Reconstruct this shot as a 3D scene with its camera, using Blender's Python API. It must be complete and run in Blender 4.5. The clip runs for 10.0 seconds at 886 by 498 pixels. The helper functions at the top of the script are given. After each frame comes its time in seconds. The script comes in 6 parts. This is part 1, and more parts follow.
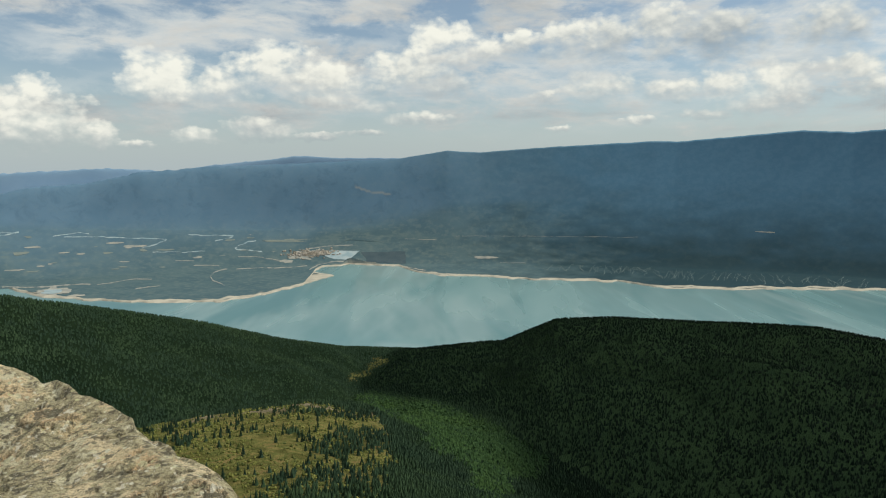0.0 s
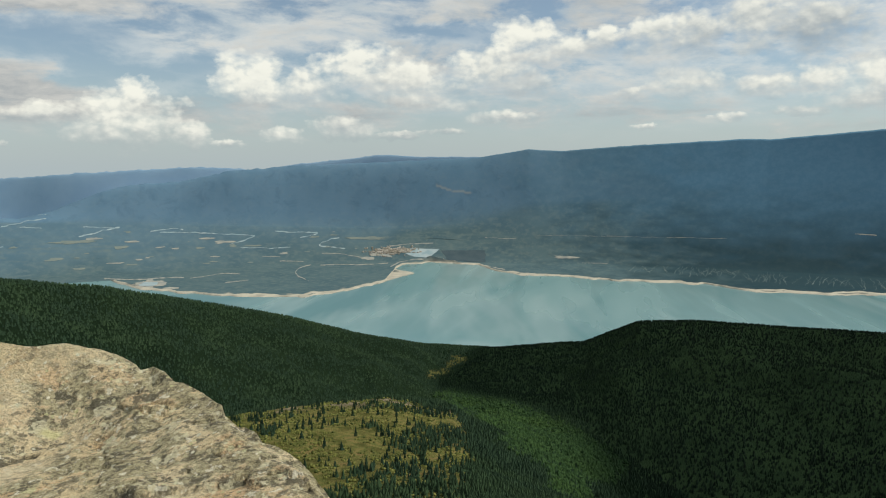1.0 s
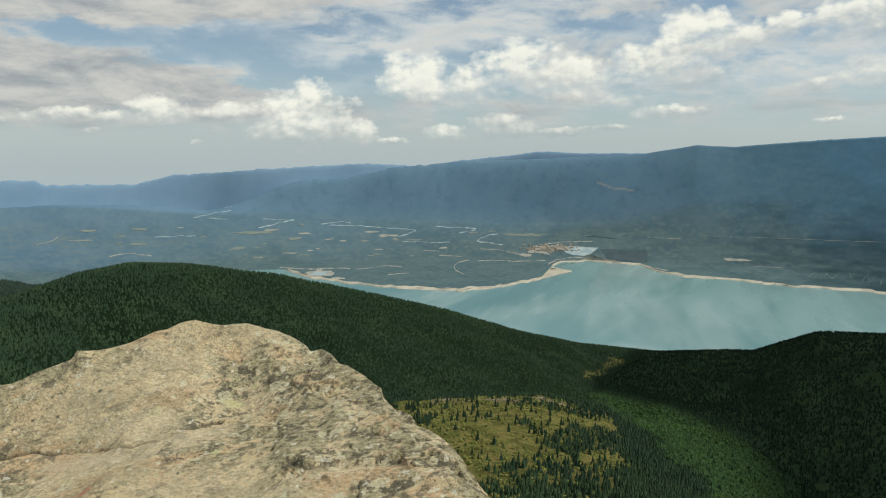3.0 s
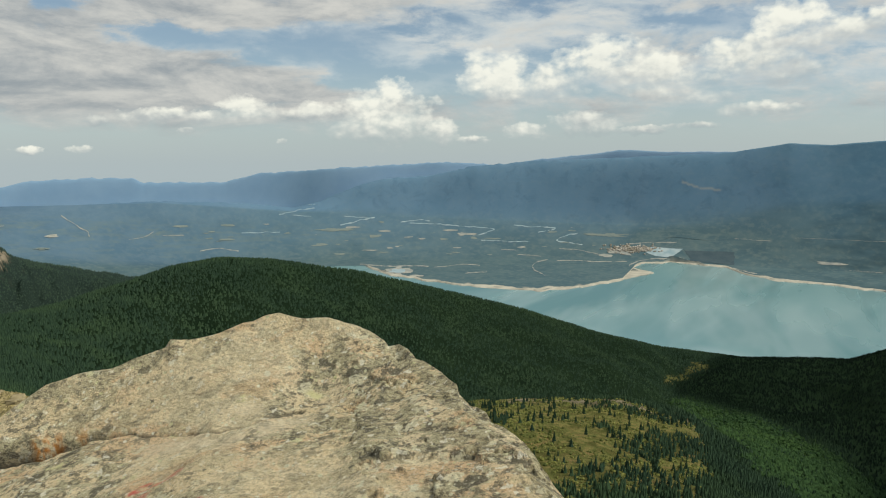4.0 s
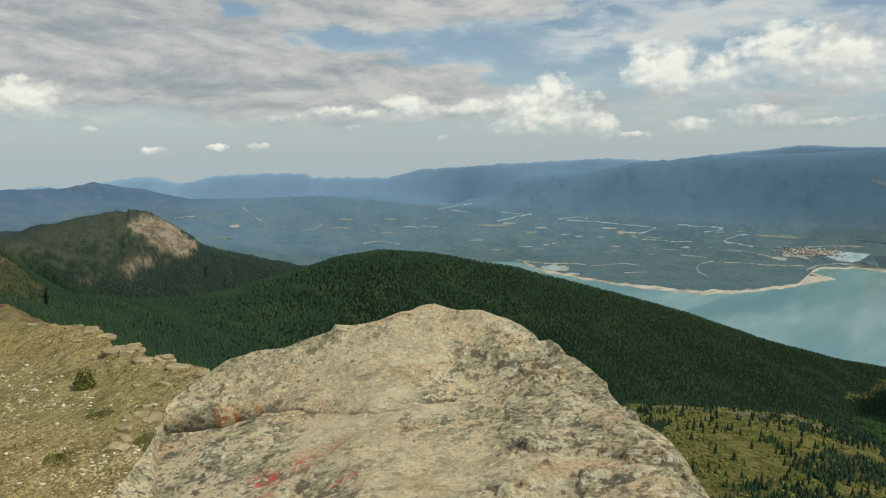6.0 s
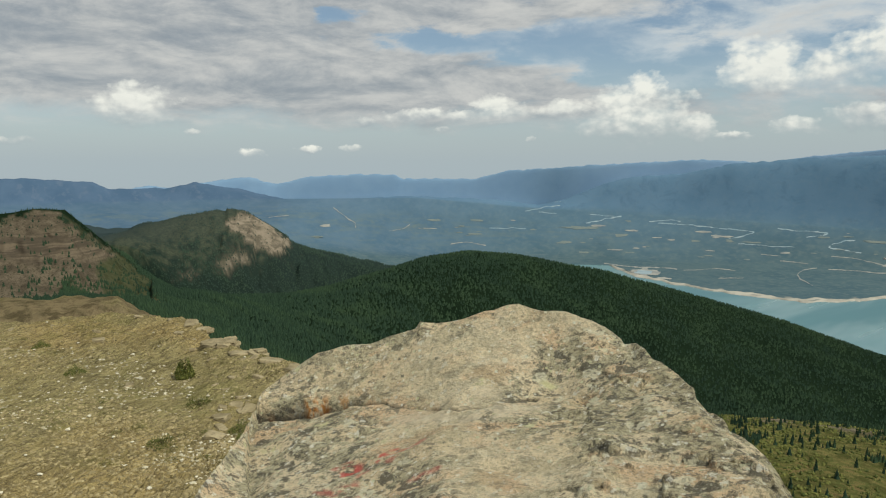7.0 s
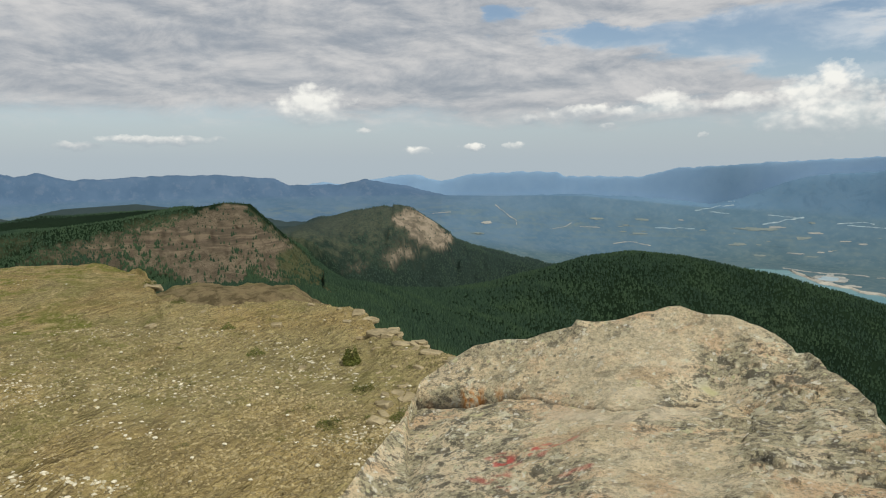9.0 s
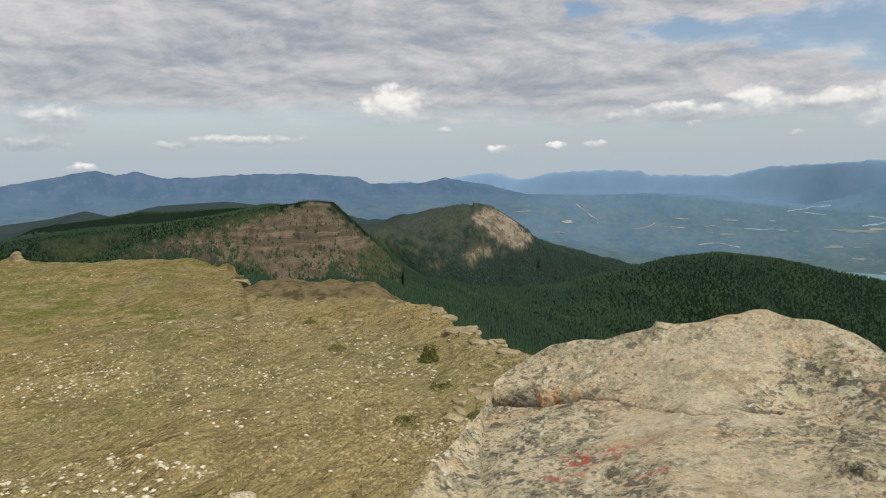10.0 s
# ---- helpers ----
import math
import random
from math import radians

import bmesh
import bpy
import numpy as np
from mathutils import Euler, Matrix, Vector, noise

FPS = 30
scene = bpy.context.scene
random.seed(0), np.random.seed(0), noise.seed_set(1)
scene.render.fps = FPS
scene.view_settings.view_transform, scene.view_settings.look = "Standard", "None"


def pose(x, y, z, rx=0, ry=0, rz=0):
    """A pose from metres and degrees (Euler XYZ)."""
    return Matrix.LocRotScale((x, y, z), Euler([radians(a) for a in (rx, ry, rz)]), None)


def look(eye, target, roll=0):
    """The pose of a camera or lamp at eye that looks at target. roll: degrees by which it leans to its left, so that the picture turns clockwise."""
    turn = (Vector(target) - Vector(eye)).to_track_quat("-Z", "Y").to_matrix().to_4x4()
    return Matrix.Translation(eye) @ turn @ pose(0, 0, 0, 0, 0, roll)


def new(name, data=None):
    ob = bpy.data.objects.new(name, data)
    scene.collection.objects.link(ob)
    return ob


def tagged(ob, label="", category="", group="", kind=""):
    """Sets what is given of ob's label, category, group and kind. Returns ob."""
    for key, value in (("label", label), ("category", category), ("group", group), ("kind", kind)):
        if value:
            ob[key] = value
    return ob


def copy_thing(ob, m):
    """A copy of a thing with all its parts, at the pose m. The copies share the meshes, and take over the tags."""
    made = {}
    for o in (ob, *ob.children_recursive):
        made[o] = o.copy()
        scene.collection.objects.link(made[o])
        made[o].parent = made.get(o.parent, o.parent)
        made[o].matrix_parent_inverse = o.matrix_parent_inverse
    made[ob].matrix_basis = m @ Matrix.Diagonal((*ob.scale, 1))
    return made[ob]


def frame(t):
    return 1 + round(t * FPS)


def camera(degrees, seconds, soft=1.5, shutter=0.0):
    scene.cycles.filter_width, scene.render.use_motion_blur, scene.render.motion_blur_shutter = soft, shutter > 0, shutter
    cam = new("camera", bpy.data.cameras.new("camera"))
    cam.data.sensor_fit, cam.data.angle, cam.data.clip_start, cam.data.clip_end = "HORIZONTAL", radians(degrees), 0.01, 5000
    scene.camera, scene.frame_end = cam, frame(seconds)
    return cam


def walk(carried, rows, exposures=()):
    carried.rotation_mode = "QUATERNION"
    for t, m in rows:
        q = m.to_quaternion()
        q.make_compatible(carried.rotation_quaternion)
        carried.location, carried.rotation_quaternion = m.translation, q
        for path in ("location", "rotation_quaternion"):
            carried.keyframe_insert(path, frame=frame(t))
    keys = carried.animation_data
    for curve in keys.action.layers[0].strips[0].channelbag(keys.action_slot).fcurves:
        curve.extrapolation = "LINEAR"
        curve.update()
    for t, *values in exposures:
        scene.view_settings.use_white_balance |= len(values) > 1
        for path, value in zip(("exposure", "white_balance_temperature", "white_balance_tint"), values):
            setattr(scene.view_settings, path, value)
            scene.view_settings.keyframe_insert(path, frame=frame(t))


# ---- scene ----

# ---------------- camera and its walk ----------------
EYE = 1.6
cam = camera(62.49, 10.0, soft=1.15)
ROWS = [
    (0.0, 0.0000, 0.0000, 0.0000, 83.79, 0.11, -0.01),
    (0.5, 0.0024, -0.0079, 0.0011, 83.74, 0.09, 3.21),
    (1.0, 0.0049, -0.0138, 0.0017, 83.70, 0.07, 6.29),
    (1.5, 0.0082, -0.0214, 0.0029, 83.65, 0.01, 9.45),
    (2.0, 0.0105, -0.0283, 0.0039, 83.60, -0.00, 12.50),
    (2.5, 0.0130, -0.0332, 0.0036, 83.53, -0.01, 15.61),
    (4.0, 0.0219, -0.0471, 0.0043, 83.34, -0.06, 24.88),
    (4.5, 0.0250, -0.0509, 0.0045, 83.31, -0.15, 28.06),
    (5.0, 0.0287, -0.0541, 0.0045, 83.19, -0.11, 31.11),
    (6.5, 0.0418, -0.0658, 0.0045, 83.07, -0.08, 40.50),
    (7.0, 0.0476, -0.0693, 0.0036, 83.12, -0.09, 44.00),
    (7.5, 0.0514, -0.0721, 0.0043, 82.96, -0.04, 47.04),
    (8.0, 0.0565, -0.0752, 0.0050, 82.90, 0.01, 50.35),
    (8.5, 0.0635, -0.0799, 0.0054, 83.05, -0.01, 53.35),
    (9.0, 0.0677, -0.0802, 0.0046, 82.91, 0.06, 56.61),
    (9.5, 0.0726, -0.0810, 0.0043, 82.85, 0.10, 59.65),
    (10.0, 0.0789, -0.0828, 0.0049, 82.82, 0.16, 62.85),
]
walk(cam, [(t, pose(x, y, EYE + z, rx, ry, rz)) for t, x, y, z, rx, ry, rz in ROWS], exposures=[(0.0, 0.0, 6500, 5), (4.5, 0.0, 6500, 4), (6.5, -0.07, 6400, 4), (7.5, -0.09, 6280, 6), (8.5, -0.03, 6280, 8), (9.0, 0.0, 6280, 9), (10.0, 0.03, 6300, 12)])

# ---------------- world and sun ----------------
SUN_AZ, SUN_EL = -78.0, 50.0        # degrees to the left of +y; height


def nd(nt, kind, **kw):
    n = nt.nodes.new(kind)
    for k, v in kw.items():
        if k in n.inputs:
            n.inputs[k].default_value = v
    return n


def math_node(nt, op, a, b=None, c=None, clamp=False):
    n = nt.nodes.new("ShaderNodeMath")
    n.operation, n.use_clamp = op, clamp
    for i, v in enumerate((a, b, c)):
        if v is None:
            continue
        if isinstance(v, (int, float)):
            n.inputs[i].default_value = v
        else:
            nt.links.new(v, n.inputs[i])
    return n.outputs[0]


def ramp(nt, fac, lo, hi, a=0.0, b=1.0):
    n = nt.nodes.new("ShaderNodeMapRange")
    n.interpolation_type = "SMOOTHSTEP"
    nt.links.new(fac, n.inputs[0])
    for i, v in zip((1, 2, 3, 4), (lo, hi, a, b)):
        n.inputs[i].default_value = v
    return n.outputs[0]


def mix(nt, fac, a, b, blend="MIX"):
    n = nt.nodes.new("ShaderNodeMix")
    n.data_type, n.blend_type = "RGBA", blend
    for sock, v in ((n.inputs[0], fac), (n.inputs[6], a), (n.inputs[7], b)):
        if isinstance(v, (int, float)):
            sock.default_value = v
        elif isinstance(v, tuple):
            sock.default_value = (*v, 1.0)
        else:
            nt.links.new(v, sock)
    return n.outputs[2]


def noise_tex(nt, vec, scale, detail=4.0, rough=0.55, distortion=0.0):
    n = nt.nodes.new("ShaderNodeTexNoise")
    n.inputs["Scale"].default_value = scale
    n.inputs["Detail"].default_value = detail
    n.inputs["Roughness"].default_value = rough
    n.inputs["Distortion"].default_value = distortion
    nt.links.new(vec, n.inputs["Vector"])
    return n.outputs["Fac"]


# heaps of cloud: azimuth to the left, elevation, half width, half height (degrees), brightness
HEAPS = [(28.6, 3.31, 2.47, 1.81, 1), (28.8, 5.18, 1.26, 1.04, 1), (25.2, 2.51, 1.14, 1.02, 0.9), (22.6, 1.79, 0.97, 0.28, 0.9), (18.4, 2.53, 1.41, 0.57, 1), (20.7, 6.5, 2.25, 1.65, 1), (16.7, 6.04, 2.37, 1.21, 0.8), (13, 7.57, 2.65, 1.54, 0.95),
    (9.6, 6.62, 2.52, 1.73, 0.8), (6.2, 5.82, 2.14, 1.05, 0.75), (19.2, 5.44, 2.3, 0.72, 0.9), (-0.1, 9.4, 2.08, 1.47, 1), (2.8, 7.32, 2.59, 1.46, 0.7), (0.6, 6.48, 2.61, 0.84, 0.45), (-3.3, 8.97, 1.95, 1.07, 0.85), (-5.9, 9.54, 1.29, 0.73, 0.8),
    (6.2, 4.77, 3, 0.42, 0.8), (2.1, 3.93, 2.62, 0.43, 0.85), (13.9, 3, 2.05, 0.75, 0.6), (10.1, 2.48, 1.48, 0.3, 0.5), (6.3, 2.76, 1.3, 0.26, 0.5), (-9.3, 9.46, 1.91, 1.29, 0.7), (-12, 9.38, 2.08, 1.52, 0.4), (-16.2, 8.8, 1.21, 0.71, 1),
    (-19.6, 9.41, 3.33, 1.54, 0.2), (-16.6, 10.35, 2.41, 1.16, 0.45), (-27.4, 9.41, 2.44, 1.38, 0.35), (-11.7, 6.24, 2.31, 0.99, 0.85), (-7.9, 5.48, 1.07, 0.42, 0.6), (-8.9, 3.1, 0.69, 0.26, 0.7), (-17.2, 5.76, 2.01, 0.73, 0.65), (-21.1, 5.82, 2.12, 0.87, 0.9),
    (-24.2, 6.06, 2.02, 1.46, 0.9), (-23.3, 4.55, 2.63, 0.55, 0.7), (-28.5, 6.76, 1.88, 0.81, 0.7), (-29.9, 5.39, 1.33, 0.81, 0.7), (-14.8, 3.64, 1.03, 0.33, 0.7), (-19.2, 3.96, 1.77, 0.32, 0.6), (39.6, 4.13, 1.51, 0.78, 0.85), (44.5, 3.39, 3.55, 0.45, 0.6),
    (35.1, 3.86, 1.92, 0.65, 0.7), (29.1, 3.98, 2.86, 1.49, 1), (30.8, 2.49, 2.42, 0.67, 0.7), (24.9, 2.55, 0.6, 0.85, 0.8), (22.8, 1.84, 1.08, 0.26, 0.7), (39.1, 3.58, 2.05, 0.68, 1), (51.1, 0.93, 0.7, 0.29, 0.8), (44, 2.38, 0.58, 0.21, 0.6),
    (22.6, 1.9, 0.77, 0.21, 0.7), (50.2, 2.9, 1.16, 0.33, 0.5), (66.5, 3.81, 2.38, 1.19, 0.95), (58.6, 0.56, 0.74, 0.3, 0.95), (54.3, 0.85, 0.77, 0.21, 0.8), (88.8, -0.67, 1.13, 0.28, 1), (82.8, 0.88, 1.35, 0.29, 0.5), (77.6, 1.31, 3.63, 0.29, 0.5),
    (91.9, 0.96, 1.97, 0.38, 0.35), (90.8, 2.5, 2.34, 0.84, 0.4), (62.6, 2.09, 0.61, 0.22, 0.6), (37.3, 1.62, 0.36, 0.27, 0.6)]
# blue gaps between the layers
GAPS = [(44, 9.04, 5.98, 0.88), (35.2, 8.77, 4.69, 1.22), (28.3, 6.93, 4.77, 1.04), (52.2, 10.54, 2.21, 0.53), (24.9, 7.45, 3.46, 0.76), (6.2, 10.09, 2.55, 0.53), (28.4, 6.57, 2.62, 0.48)]


def turned(nt, p, degrees, along, across, up):
    """Coordinates turned about z and stretched: along the given direction, across it, and upwards."""
    c, t = math.cos(radians(degrees)), math.sin(radians(degrees))
    out = nt.nodes.new("ShaderNodeCombineXYZ")
    for i, (v, k) in enumerate((((c, t, 0), along), ((-t, c, 0), across), ((0, 0, 1), up))):
        d = nt.nodes.new("ShaderNodeVectorMath")
        d.operation = "DOT_PRODUCT"
        nt.links.new(p, d.inputs[0])
        d.inputs[1].default_value = v
        nt.links.new(math_node(nt, "MULTIPLY", d.outputs["Value"], k), out.inputs[i])
    return out.outputs[0]


def make_world():
    world = bpy.data.worlds.new("world")
    scene.world = world
    world.use_nodes = True
    nt = world.node_tree
    nt.nodes.clear()
    sky = nt.nodes.new("ShaderNodeTexSky")
    sky.sky_type, sky.sun_disc = "NISHITA", False
    sky.sun_elevation, sky.sun_rotation = radians(SUN_EL), radians(-SUN_AZ)
    sky.altitude, sky.air_density, sky.dust_density = 1500, 1.0, 2.0
    co = nt.nodes.new("ShaderNodeTexCoord").outputs["Generated"]
    sep = nt.nodes.new("ShaderNodeSeparateXYZ")
    nt.links.new(co, sep.inputs[0])
    x, y, z = sep.outputs
    az = math_node(nt, "MULTIPLY", math_node(nt, "ARCTAN2", math_node(nt, "MULTIPLY", x, -1.0), y), 57.2958)
    el = math_node(nt, "MULTIPLY", math_node(nt, "ARCSINE", z), 57.2958)

    flat_az, flat_el = az, el

    def plane(ka, ke, de=0.0, da=0.0):
        c = nt.nodes.new("ShaderNodeCombineXYZ")
        nt.links.new(math_node(nt, "MULTIPLY_ADD", flat_az, ka, da * ka), c.inputs[0])
        nt.links.new(math_node(nt, "MULTIPLY_ADD", flat_el, ke, de * ke), c.inputs[1])
        return c.outputs[0]

    def billow(de, da):
        """Rounded heads at two sizes over a broken, frayed body."""
        total = math_node(nt, "MULTIPLY_ADD", noise_tex(nt, plane(0.42, 0.62, de, da), 1.0, 9, 0.60, 0.15), 1.7, -0.85)
        for k, amp in ((0.55, 0.55), (1.35, 0.30)):
            v = nt.nodes.new("ShaderNodeTexVoronoi")
            v.feature = "SMOOTH_F1"
            v.inputs["Scale"].default_value, v.inputs["Detail"].default_value, v.inputs["Smoothness"].default_value = 1.0, 1.0, 0.35
            nt.links.new(plane(k, k * 1.35, de, da), v.inputs["Vector"])
            total = math_node(nt, "ADD", total, math_node(nt, "MULTIPLY_ADD", v.outputs["Distance"], -amp, amp * 0.45))
        return total

    b0, b1 = billow(0.0, 0.0), billow(0.42, -0.25)
    body, weight, rel, shine = None, None, None, None
    waz = math_node(nt, "ADD", az, math_node(nt, "MULTIPLY_ADD", noise_tex(nt, plane(0.7, 1.0), 1.0, 5, 0.6), 2.6, -1.3))
    wel = math_node(nt, "ADD", el, math_node(nt, "MULTIPLY_ADD", noise_tex(nt, plane(0.8, 1.2, 7.0), 1.0, 5, 0.6), 0.9, -0.45))
    for a, e, w, h, bright in HEAPS:
        p = math_node(nt, "MULTIPLY_ADD", waz, 0.64 / w, -0.64 * a / w)
        q = math_node(nt, "MULTIPLY_ADD", wel, 0.66 / h, -0.66 * e / h)
        d = math_node(nt, "MULTIPLY_ADD", p, p, math_node(nt, "MULTIPLY", q, q))
        g = math_node(nt, "EXPONENT", math_node(nt, "MULTIPLY", d, -1.3))
        gq, gb = math_node(nt, "MULTIPLY", g, q), math_node(nt, "MULTIPLY", g, bright)
        s = math_node(nt, "SUBTRACT", 1.0, d)
        if body is None:
            body, weight, rel, shine = s, g, gq, gb
        else:
            body, weight = math_node(nt, "MAXIMUM", body, s), math_node(nt, "ADD", weight, g)
            rel, shine = math_node(nt, "ADD", rel, gq), math_node(nt, "ADD", shine, gb)
    weight = math_node(nt, "ADD", weight, 0.04)
    top, shine = math_node(nt, "DIVIDE", rel, weight), math_node(nt, "DIVIDE", shine, weight)
    body = math_node(nt, "MAXIMUM", body, -1.5)
    dens = math_node(nt, "ADD", body, math_node(nt, "MULTIPLY", b0, 1.05))
    edge = ramp(nt, top, -0.7, 0.4, 1.5, 0.60)
    cover = math_node(nt, "DIVIDE", math_node(nt, "ADD", dens, 0.05), edge, clamp=True)
    lit = math_node(nt, "ADD", math_node(nt, "MULTIPLY", top, 0.85), math_node(nt, "MULTIPLY", math_node(nt, "SUBTRACT", b0, b1), 0.72))
    lit = math_node(nt, "ADD", lit, math_node(nt, "MULTIPLY_ADD", shine, 1.15, -0.62))
    lit = ramp(nt, lit, -0.85, 0.95)
    # a broken sheet of layer cloud, seen in perspective, thick over the valley to the left
    den = math_node(nt, "ADD", math_node(nt, "MAXIMUM", z, 0.0), 0.075)
    c = nt.nodes.new("ShaderNodeCombineXYZ")
    nt.links.new(math_node(nt, "DIVIDE", x, den), c.inputs[0])
    nt.links.new(math_node(nt, "DIVIDE", y, den), c.inputs[1])
    s0 = noise_tex(nt, c.outputs[0], 0.42, 7, 0.55, 0.2)
    s1 = noise_tex(nt, plane(0.17, 0.46, 0.0), 1.0, 9, 0.60, 0.25)
    f1 = noise_tex(nt, plane(0.135, 0.40, 3.0), 1.0, 9, 0.65, 0.35)
    f2 = noise_tex(nt, plane(0.135, 0.40, 3.5, -0.5), 1.0, 9, 0.65, 0.35)
    left = ramp(nt, az, 22.0, 46.0)
    hole = None
    hx = math_node(nt, "ADD", az, math_node(nt, "MULTIPLY_ADD", s1, 14.0, -7.0))
    hy = math_node(nt, "ADD", el, math_node(nt, "MULTIPLY_ADD", f1, 3.2, -1.6))
    for a, e, w, h in GAPS:
        p = math_node(nt, "MULTIPLY_ADD", hx, 1 / w, -a / w)
        q = math_node(nt, "MULTIPLY_ADD", hy, 1 / h, -e / h)
        g = math_node(nt, "EXPONENT", math_node(nt, "MULTIPLY", math_node(nt, "MULTIPLY_ADD", p, p, math_node(nt, "MULTIPLY", q, q)), -0.8))
        hole = g if hole is None else math_node(nt, "MAXIMUM", hole, g)
    low = ramp(nt, math_node(nt, "ADD", el, math_node(nt, "MULTIPLY_ADD", f1, 5.0, -2.5)), 1.9, 4.4)
    sheet = math_node(nt, "ADD", math_node(nt, "MULTIPLY", s0, 0.35), math_node(nt, "ADD", math_node(nt, "MULTIPLY", s1, 0.35), math_node(nt, "MULTIPLY", f1, 0.30)))
    sheet = math_node(nt, "ADD", sheet, math_node(nt, "MULTIPLY_ADD", left, 0.20, -0.03))
    sheet = math_node(nt, "SUBTRACT", sheet, math_node(nt, "MULTIPLY", hole, 0.30))
    sheet_cover = math_node(nt, "MULTIPLY", ramp(nt, sheet, 0.43, 0.58), low)
    sheet_lit = math_node(nt, "ADD", math_node(nt, "MULTIPLY", math_node(nt, "SUBTRACT", f1, f2), 1.9), math_node(nt, "MULTIPLY_ADD", s0, -1.3, 0.72))
    sheet_lit = ramp(nt, math_node(nt, "ADD", sheet_lit, math_node(nt, "MULTIPLY_ADD", s1, 1.1, -0.55)), -0.50, 0.62)
    haze = ramp(nt, el, -1.0, 8.5, 0.92, 0.12)
    blue = mix(nt, 1.0, sky.outputs[0], (1.25, 1.20, 1.12), "MULTIPLY")
    col = mix(nt, haze, blue, (5.1, 5.8, 6.25))
    veil = math_node(nt, "MULTIPLY", ramp(nt, el, 1.5, 8.0), math_node(nt, "MULTIPLY", ramp(nt, s1, 0.36, 0.60), math_node(nt, "SUBTRACT", 1.0, math_node(nt, "MULTIPLY", hole, 1.1), clamp=True)))
    col = mix(nt, math_node(nt, "MULTIPLY", veil, 0.80), col, mix(nt, ramp(nt, f1, 0.35, 0.62), (6.4, 7.0, 7.5), (9.4, 9.4, 9.2)))
    layer = mix(nt, sheet_lit, (3.6, 3.9, 4.3), (7.6, 7.3, 7.0))
    col = mix(nt, math_node(nt, "MULTIPLY", sheet_cover, 0.93), col, layer)
    heap = mix(nt, lit, (3.8, 4.3, 4.8), (11.3, 10.9, 9.9))
    col = mix(nt, math_node(nt, "MULTIPLY", cover, 0.93), col, heap)
    bg = nt.nodes.new("ShaderNodeBackground")
    bg.inputs[1].default_value = 0.085
    nt.links.new(col, bg.inputs[0])
    out = nt.nodes.new("ShaderNodeOutputWorld")
    nt.links.new(bg.outputs[0], out.inputs[0])


make_world()
sun = new("sun", bpy.data.lights.new("sun", "SUN"))
sun.data.energy, sun.data.angle, sun.data.color = 3.5, radians(0.6), (1.0, 0.93, 0.80)
_az = radians(SUN_AZ)
sun.matrix_world = look((-math.sin(_az) * math.cos(radians(SUN_EL)) * 50, math.cos(_az) * math.cos(radians(SUN_EL)) * 50, math.sin(radians(SUN_EL)) * 50 + EYE), (0, 0, EYE))


# ---------------- materials ----------------
def material(name, rough=0.9, spec=0.2):
    m = bpy.data.materials.new(name)
    m.use_nodes = True
    nt = m.node_tree
    b = nt.nodes["Principled BSDF"]
    b.inputs["Roughness"].default_value = rough
    b.inputs["Specular IOR Level"].default_value = spec
    return m, nt, b


def position(nt):
    return nt.nodes.new("ShaderNodeNewGeometry").outputs["Position"]


def attribute(nt, name):
    n = nt.nodes.new("ShaderNodeAttribute")
    n.attribute_name = name
    return n.outputs["Fac"]


def bump(nt, b, height, strength, distance):
    n = nt.nodes.new("ShaderNodeBump")
    n.inputs["Strength"].default_value = strength
    n.inputs["Distance"].default_value = distance
    nt.links.new(height, n.inputs["Height"])
    nt.links.new(n.outputs[0], b.inputs["Normal"])


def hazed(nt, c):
    """Haze painted into the colour: cooler and paler the further west a spot lies."""
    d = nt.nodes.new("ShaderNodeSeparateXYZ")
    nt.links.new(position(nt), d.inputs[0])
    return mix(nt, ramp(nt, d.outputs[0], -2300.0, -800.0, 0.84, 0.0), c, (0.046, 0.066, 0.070))


